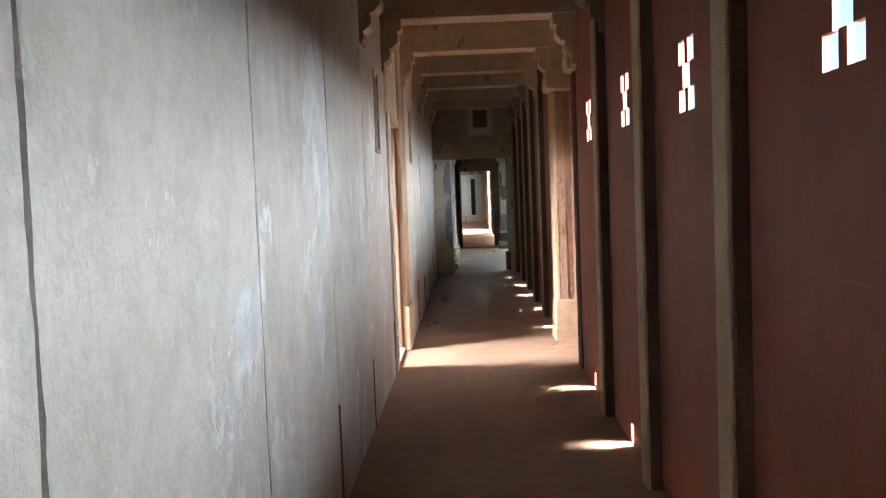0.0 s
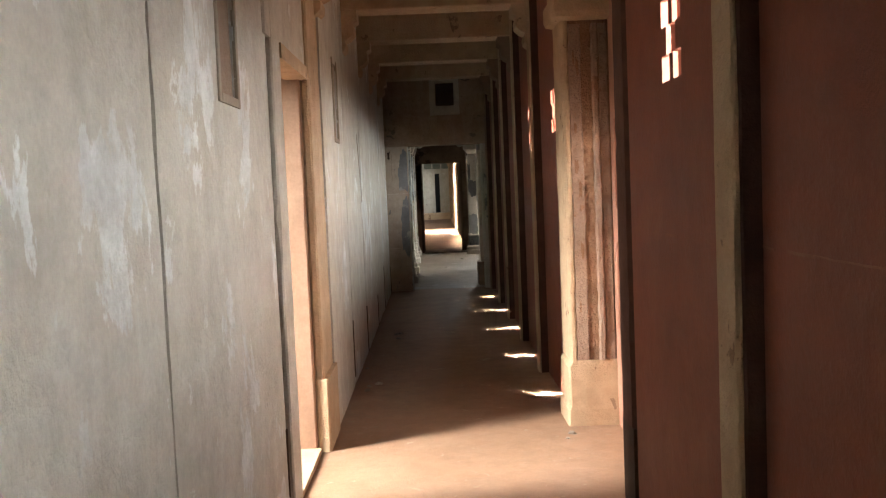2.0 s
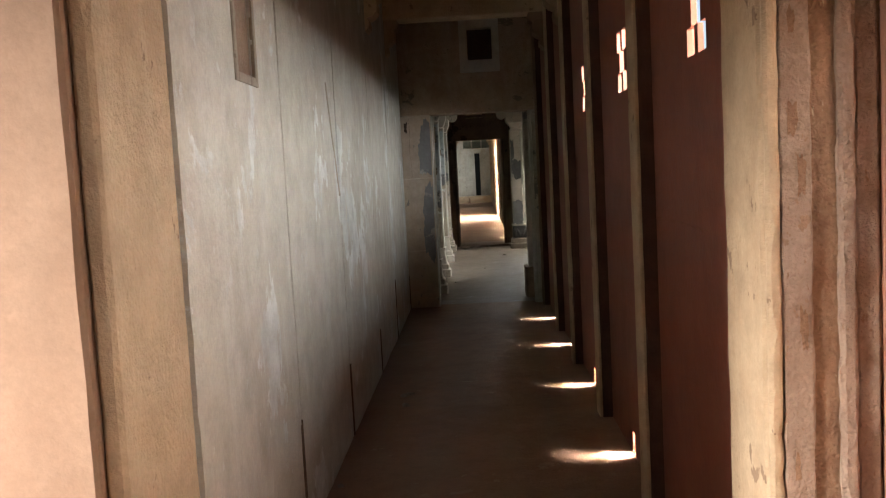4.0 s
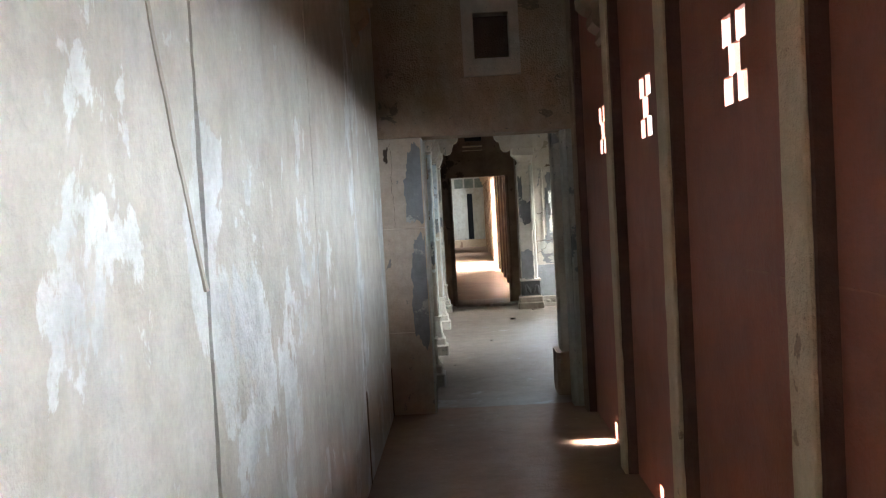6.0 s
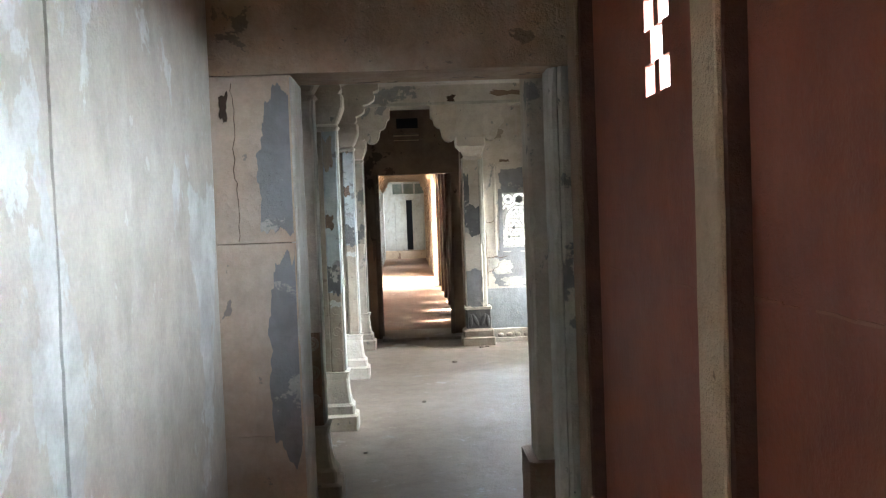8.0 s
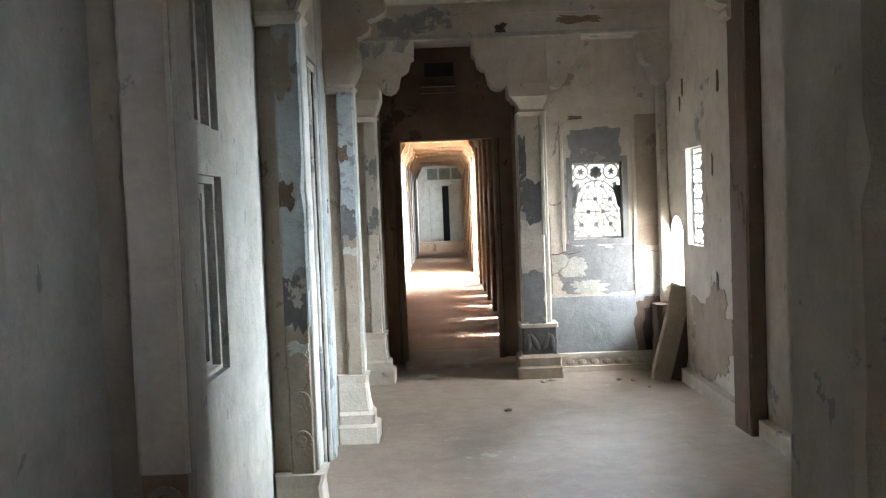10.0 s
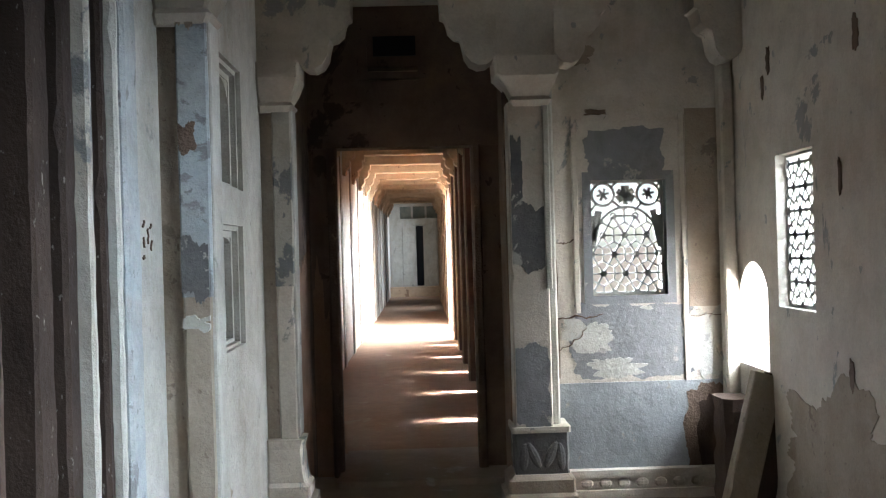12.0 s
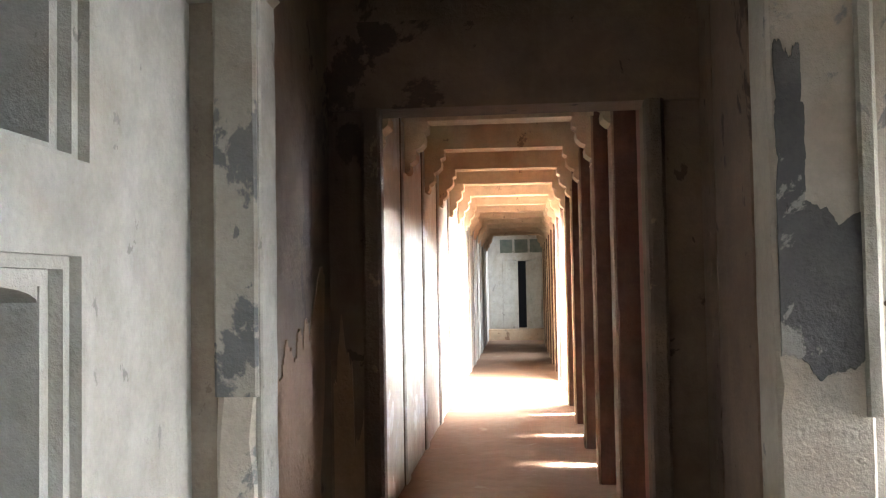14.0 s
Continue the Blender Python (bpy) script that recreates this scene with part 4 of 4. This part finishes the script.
part("capital", loft(bmesh.new(), [(2.10, 0.69, 0.88, b0 - 0.005, RB), (2.13, 0.68, 0.90, b0 - 0.02, RB), (2.15, 0.69, 0.885, b0 - 0.01, RB), (2.2, 0.665, 0.91, b0 - 0.03, RB), (2.25, 0.62, 0.925, b0 - 0.06, RB), (2.26, 0.605, 0.935, b0 - 0.06, RB), (2.35, 0.60, 0.935, b0 - 0.06, RB)]), ROOMP, col)
part("grey_patch", flake(0.755, 0.65, 0.10, 0.22, on_y, b0 - 0.006, b0 + 0.01, 8.4, span=(0.675, 0.858), ragged=0.4), GREYM, col, "dark blue-grey undercoat patch")
part("grey_patch", flake(0.76, 1.42, 0.11, 0.17, on_y, b0 - 0.006, b0 + 0.01, 2.9, span=(0.675, 0.858), ragged=0.5), GREYP, col, "dark blue-grey undercoat patch")
part("grey_patch", flake(0.705, 1.74, 0.03, 0.2, on_y, b0 - 0.0055, b0 + 0.01, 7.9, span=(0.675, 0.858), ragged=0.8), GREYP, col, "dark blue-grey undercoat patch")
part("white_edge", worn(0.845, 0.88, b0 - 0.012, b0 + 0.06, 1.15, 2.1, step=0.1, edge=0.006), WHITEP, col, "white skimmed edge strip")

# scalloped head over the inner doorway
head = structure(holder("arch_head"), "scalloped stone brackets and beam over the doorway", "arch")
SCALLOP = [(0.0, 0.0), (0.01, -0.03), (0.05, -0.06), (0.09, -0.065), (0.13, -0.045), (0.155, -0.005), (0.165, 0.05), (0.175, 0.09), (0.205, 0.10), (0.235, 0.13), (0.245, 0.18), (0.255, 0.2), (0.275, 0.21), (0.28, 0.34), (0.0, 0.34)]
part("bracket", prism(bmesh.new(), [(-0.42 + u * 1.05, 2.38 + v) for u, v in SCALLOP], "y", b0 - 0.02, b0 + 0.16), ROOMP, head)
part("bracket", prism(bmesh.new(), [(0.62 - u * 1.05, 2.38 + v) for u, v in SCALLOP], "y", b0 - 0.02, b0 + 0.16), ROOMP, head)
part("bracket", prism(bmesh.new(), [(0.92 + u * 1.0, 2.38 + v) for u, v in SCALLOP], "y", b0 - 0.02, b0 + 0.16), ROOMP, head)
part("bracket", prism(bmesh.new(), [(RR - u * 0.9, 2.38 + v) for u, v in SCALLOP], "y", b0 - 0.02, b0 + 0.16), ROOMP, head)
part("head_block", slab(0.62, 0.92, b0, b0 + 0.15, 2.35, 2.72), ROOMP, head)
part("head_beam", worn(RL, RR + 0.05, b0 - 0.03, RB + 0.1, 2.72, RH, step=0.1), ROOMP, head)

part("bare_patch", flake(0.57, 2.79, 0.05, 0.035, on_y, b0 - 0.036, b0 - 0.02, 3.9, 70, ragged=1.5), SOOT_SHADE, head)
part("bare_patch", flake(1.2, 2.84, 0.16, 0.03, on_y, b0 - 0.036, b0 - 0.02, 9.1, 70, ragged=1.3), BROWN, head)
part("moulding", worn(RL, RR, b0 - 0.05, b0 - 0.028, 2.725, 2.755, step=0.01, edge=0.005), WHITEP, head)
part("moulding", worn(RL, RR, b0 - 0.06, b0 - 0.028, 2.9, 2.94, step=0.02, edge=0.008), ROOMP, head)

# deep porch and second cross wall
porch = structure(holder("wall_porch"), "dark brown stone porch and doorway wall", "wall")
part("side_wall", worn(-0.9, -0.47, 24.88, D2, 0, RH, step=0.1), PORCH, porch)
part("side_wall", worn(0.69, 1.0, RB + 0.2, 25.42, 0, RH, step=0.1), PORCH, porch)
zc = [0.0]
chink = []
rc = random.Random(11)
while zc[-1] < 2.3:
    zc += [zc[-1] + rc.uniform(0.05, 0.16), 0]
    zc[-1] = zc[-2] + rc.uniform(0.02, 0.06)
    chink.append((1, len(zc) - 2))
zc.append(RH)
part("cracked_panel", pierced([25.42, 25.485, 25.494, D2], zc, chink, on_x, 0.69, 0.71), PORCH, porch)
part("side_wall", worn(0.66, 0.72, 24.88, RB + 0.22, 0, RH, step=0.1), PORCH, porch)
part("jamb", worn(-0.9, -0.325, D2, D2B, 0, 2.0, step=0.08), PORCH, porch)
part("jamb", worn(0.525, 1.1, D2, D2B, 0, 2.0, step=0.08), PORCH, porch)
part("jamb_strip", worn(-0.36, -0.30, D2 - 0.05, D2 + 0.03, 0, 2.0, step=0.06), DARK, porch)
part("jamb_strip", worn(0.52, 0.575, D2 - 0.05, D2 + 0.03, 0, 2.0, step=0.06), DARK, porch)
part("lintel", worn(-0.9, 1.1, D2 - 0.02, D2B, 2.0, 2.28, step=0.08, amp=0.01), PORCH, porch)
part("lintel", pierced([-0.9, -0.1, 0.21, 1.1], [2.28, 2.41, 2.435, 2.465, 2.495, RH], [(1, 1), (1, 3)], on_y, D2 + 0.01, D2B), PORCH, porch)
# black plate painted for the darkness inside the vent
part("dark_slot", slab(-0.06, 0.2, D2 - 0.004, D2 + 0.02, 2.56, 2.68), SLOT_BLACK, porch)
part("vent_frame", pierced([-0.16, -0.1, 0.21, 0.27], [2.42, 2.46, 2.68, 2.72], [(1, 1)], on_y, D2 - 0.015, D2 + 0.012), PORCH, porch)
part("brown_patch", flake(25.2, 0.66, 0.26, 0.72, on_x, -0.48, -0.4665, 3.4, span=(24.92, 25.5), ragged=0.7), RUST, porch)
part("brown_patch", flake(-0.43, 0.5, 0.08, 0.6, on_y, D2 - 0.004, D2 + 0.01, 6.1, span=(-0.465, -0.37)), RUST, porch)
part("sill", worn(-0.32, 0.7, 25.3, D2B + 0.4, 0, 0.035, step=0.02), FLOOR, porch)

# right wall of the room
room_r = structure(holder("wall_room_east"), "grey weathered plaster wall with pierced window", "wall")
part("plaster", pierced([D1B - 0.1, 20.85, 21.75, 23.92, 24.33, 24.47, 24.9, RB + 0.1], [-0.02, 0.72, 0.8, 1.05, 1.30, 1.77, 2.1, RH],
                        [(3, 3), (3, 4), (5, 1), (5, 2), (5, 3), (1, 4), (1, 5)], on_x, RR, RR + 0.2), ROOMP, room_r)
# arched soffit of the small opening
bm = bmesh.new()
pts = [(24.47, 1.31), (24.47, 1.0)] + [(24.685 - 0.215 * math.cos(a), 1.0 + 0.26 * math.sin(a)) for a in [0.16 * k for k in range(1, 19)]] + [(24.9, 1.0), (24.9, 1.31)]
prism(bm, pts, "x", RR + 0.01, RR + 0.19)
part("arch_fill", bm, ROOMP, room_r)
part("wall_foot", worn(RR - 0.06, RR, D1B, 24.4, 0, 0.1, step=0.05), ROOMP, room_r)
# the farther half pillar is dark: shade on its side put into colour
for y in (20.4, 22.68):
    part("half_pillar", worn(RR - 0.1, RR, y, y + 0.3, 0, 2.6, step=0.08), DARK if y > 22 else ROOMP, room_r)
part("corner_strip", worn(RR - 0.075, RR - 0.002, RB - 0.09, RB - 0.002, 0.15, 2.5, step=0.07), ROOMP, room_r)
for u, v, ru, rv, k in ((23.5, 2.16, 0.022, 0.06, 1.0), (24.38, 2.24, 0.02, 0.06, 2.0), (24.46, 2.12, 0.016, 0.05, 3.0), (23.66, 1.62, 0.014, 0.06, 4.0), (23.6, 0.82, 0.02, 0.05, 5.0)):
    part("bare_patch", flake(u, v, ru, rv, on_x, RR - 0.005, RR + 0.01, k, 60), DARK, room_r)
part("bare_patch", flake(23.75, 0.44, 0.55, 0.28, on_x, RR - 0.004, RR + 0.01, 6.3, span=(23.3, 24.4)), TAN, room_r)
# dark flake paints the shade over the half pillar's lower part
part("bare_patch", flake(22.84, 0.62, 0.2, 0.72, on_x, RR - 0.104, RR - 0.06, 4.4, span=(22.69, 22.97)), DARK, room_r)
win = structure(holder("window_3"), "stone window screen pierced with a star lattice", "window")
bm = bmesh.new()
for p, q in (((23.92, 1.05), (24.33, 1.05)), ((23.92, 1.77), (24.33, 1.77)), ((23.92, 1.05), (23.92, 1.77)), ((24.33, 1.05), (24.33, 1.77))):
    bar(bm, p, q, 0.02, on_x, RR + 0.05, RR + 0.07)
star_lattice(bm, 23.93, 24.32, 1.06, 1.76, 0.128, 0.013, on_x, RR + 0.053, RR + 0.067)
part("lattice", bm, WHITEP, win)
win = structure(holder("window_4"), "broad stone window screen of star lattice", "window")
bm = bmesh.new()
for p, q in (((20.85, 1.3), (21.75, 1.3)), ((20.85, 2.1), (21.75, 2.1)), ((20.85, 1.3), (20.85, 2.1)), ((21.75, 1.3), (21.75, 2.1))):
    bar(bm, p, q, 0.03, on_x, RR + 0.05, RR + 0.07)
star_lattice(bm, 20.87, 21.73, 1.32, 2.08, 0.2, 0.016, on_x, RR + 0.055, RR + 0.08)
part("lattice", bm, WHITEP, win)
structure(link("wall_room_south", slab(RX + 0.3, RR + 0.2, D1B - 0.2, D1B, -0.02, RH), ROOMP), "plain plaster wall beside the doorway", "wall")

# leaning slabs under the arched opening
stone = tagged(holder("stone_slab"), "loose buff stone slab leaning against the wall", "slab")
part("slab", worn(-0.075, 0.075, -0.03, 0.03, 0, 0.74, step=0.05, edge=0.008), TAN, stone)
stone.matrix_world = pose(1.67, 24.38, 0.005, -4, 17, 6)
# added slab: its dark colour paints the shaded edge of the buff one
stone = tagged(holder("stone_slab"), "dark slab added for the darkness beside the buff one", "slab")
part("slab", worn(-0.07, 0.07, -0.025, 0.025, 0, 0.72, step=0.05, edge=0.012), SOOT_SHADE, stone)
stone.matrix_world = pose(1.79, 24.40, 0.005, -4, 13, 6)
stone = tagged(holder("stone_block"), "soot blackened broken stone block below the arched opening", "block")
part("block", worn(-0.09, 0.075, -0.11, 0.11, 0, 0.56, step=0.06, amp=0.03, edge=0.04), SOOT_SHADE, stone)
stone.matrix_world = pose(1.815, 24.74, 0.0, 0, 0, 4)
part("soot_stain", flake(1.78, 0.30, 0.17, 0.28, on_y, RB - 0.0085, RB + 0.01, 2.4, span=(1.4, 1.87), ragged=0.4), DARK, back)
part("soot_stain", flake(1.80, 0.27, 0.12, 0.25, on_y, RB - 0.0105, RB + 0.01, 2.4, span=(1.4, 1.87), ragged=0.4), SOOT_SHADE, back)

# ---- far corridor ----
far_e = structure(holder("wall_far_east"), "red washed far corridor wall with light holes", "wall")
far_w = structure(holder("wall_far_west"), "pale plaster far corridor wall with bay strips", "wall")
for i, y in enumerate(PIL2):
    y1 = PIL2[i + 1] if i + 1 < len(PIL2) else C2E
    lit = GAP2[0] - 1 < y < GAP2[1] - 0.4
    # pilaster faces turn buff towards the daylit bays, that light painted in
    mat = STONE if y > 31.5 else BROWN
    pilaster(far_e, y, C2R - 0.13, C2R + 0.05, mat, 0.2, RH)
    part("pilaster", worn(C2L - 0.02, C2L + 0.02, y, y + 0.2, 0, RH, seed=i), PLASTER, far_w)
    part("groove", slab(C2L - 0.01, C2L + 0.006, y - 0.04, y, 0, RH), GROOVE, far_w)
    part("plaster_panel", slab(C2L - 0.2, C2L, y, y1, -0.02, RH), PLASTER, far_w)
    open_bay = GAP2[0] <= y + 0.3 and y1 <= GAP2[1] + 0.3
    if open_bay:
        part("panel", pierced([y, y + 0.25, y1 - 0.05, y1], [-0.02, 0.05, 2.3, RH], [(1, 1)], on_x, C2R, C2R + 0.1), STONE, far_e)
    elif y < 33:
        hole_panel(far_e, C2R, y, y1, y + 0.82, RED, RH)
    else:
        k = [(1, 1)] if (y < 41.6 < y1 or y < 45.6 < y1) else []
        part("panel", pierced([y, y + 0.4, y + 1.0, y1], [-0.02, 0.7, 2.1, RH], k, on_x, C2R, C2R + 0.1), STONE, far_e)
    beam = tagged(holder("cross_beam"), "pale sandstone cross beam on stepped corbels", "beam", "far corridor beams")
    part("beam_stone", worn(C2L - 0.1, C2R + 0.05, y, y + 0.22, 2.66, RH + 0.01, step=0.1), STONE, beam)
    bracket(beam, C2L + 0.03, 1, y + 0.01, 2.28, STONE, 0.2, 0.95)
    bracket(beam, C2R - 0.1, -1, y + 0.01, 2.28, STONE, 0.2, 0.95)
part("panel", slab(C2R, C2R + 0.1, D2B, PIL2[0], -0.02, RH), RED, far_e)
part("plaster_panel", slab(C2L - 0.2, C2L, D2B, PIL2[0], -0.02, RH), PLASTER, far_w)

end = structure(holder("wall_end"), "pale end wall with dark door slot and small panes", "wall")
part("wall_face", pierced([-1.0, -0.42, -0.09, -0.03, 0.05, 0.26, 0.32, 0.38, 0.71, 1.1], [0.28, 2.08, 2.3, 2.66, RH],
                          [(4, 0), (1, 2), (3, 2), (4, 2), (5, 2), (7, 2)], on_y, C2E, C2E + 0.15), WHITEP, end)
# near-black sheet stands in for the shade behind the door slot
part("slot_back", slab(-0.05, 0.36, C2E + 0.5, C2E + 0.55, 0.2, 2.2), SLOT_BLACK, end)
part("pane", slab(-0.45, 0.75, C2E + 0.08, C2E + 0.1, 2.28, 2.68), GLASS, end)
bm = bmesh.new()
prism(bm, [(-0.35, 2.28), (0.64, 2.28), (0.60, 2.17), (0.48, 2.11), (0.15, 2.09), (-0.18, 2.11), (-0.30, 2.17)], "y", C2E - 0.14, C2E)
part("hood", bm, WHITEP, end)
part("door_leaf", worn(-0.36, 0.05, C2E - 0.03, C2E, 0.28, 2.08), WHITEP, end)
part("door_leaf", worn(0.26, 0.66, C2E - 0.03, C2E, 0.28, 2.08), WHITEP, end)
part("step", worn(-1.0, 1.1, C2E - 0.5, C2E + 0.6, 0, 0.28, step=0.1), STONE, end)

# ---- rubble and litter on the floors ----
rnd = random.Random(4)


def pebble(x, y, r, seed, z=0.0, where="the dusty floor"):
    bm = bmesh.new()
    bmesh.ops.create_icosphere(bm, subdivisions=2, radius=r)
    for v in bm.verts:
        v.co *= 1 + 0.5 * noise.noise(v.co * (1.4 / r) + Vector((seed, 0, 0)))
        v.co.z = max(v.co.z * 0.6, -0.2 * r)
    bmesh.ops.translate(bm, verts=bm.verts, vec=(x, y, z + 0.15 * r))
    return tagged(link("stone_chip", bm, RUBBLE), "small broken stone chip on " + where, "rubble", "loose rubble")


for i in range(5):
    pebble(-0.66 + rnd.uniform(0, 0.1), 11.75 + rnd.uniform(0, 0.3), rnd.uniform(0.012, 0.035), i)
for i in range(4):
    pebble(-0.6 + rnd.uniform(0, 0.12), 14.0 + rnd.uniform(0, 0.4), rnd.uniform(0.012, 0.03), 10 + i)
for i in range(5):
    pebble(0.72 + rnd.uniform(0, 0.16), 24.5 + rnd.uniform(0, 0.1), rnd.uniform(0.012, 0.03), 20 + i)
for x, y in ((1.38, 24.5), (1.48, 24.45), (1.55, 24.2), (0.1, 21.7), (0.45, 23.6), (-0.3, 20.2), (0.62, 10.3), (0.66, 10.4), (-0.7, 12.6)):
    pebble(x, y, rnd.uniform(0.012, 0.03), x * 9 + y)
for i in range(6):
    pebble(RL - 0.1 + rnd.uniform(-0.06, 0.03), 23.98 + rnd.uniform(0, 0.2), rnd.uniform(0.015, 0.028), 40 + i, 0.988, "the niche sill")
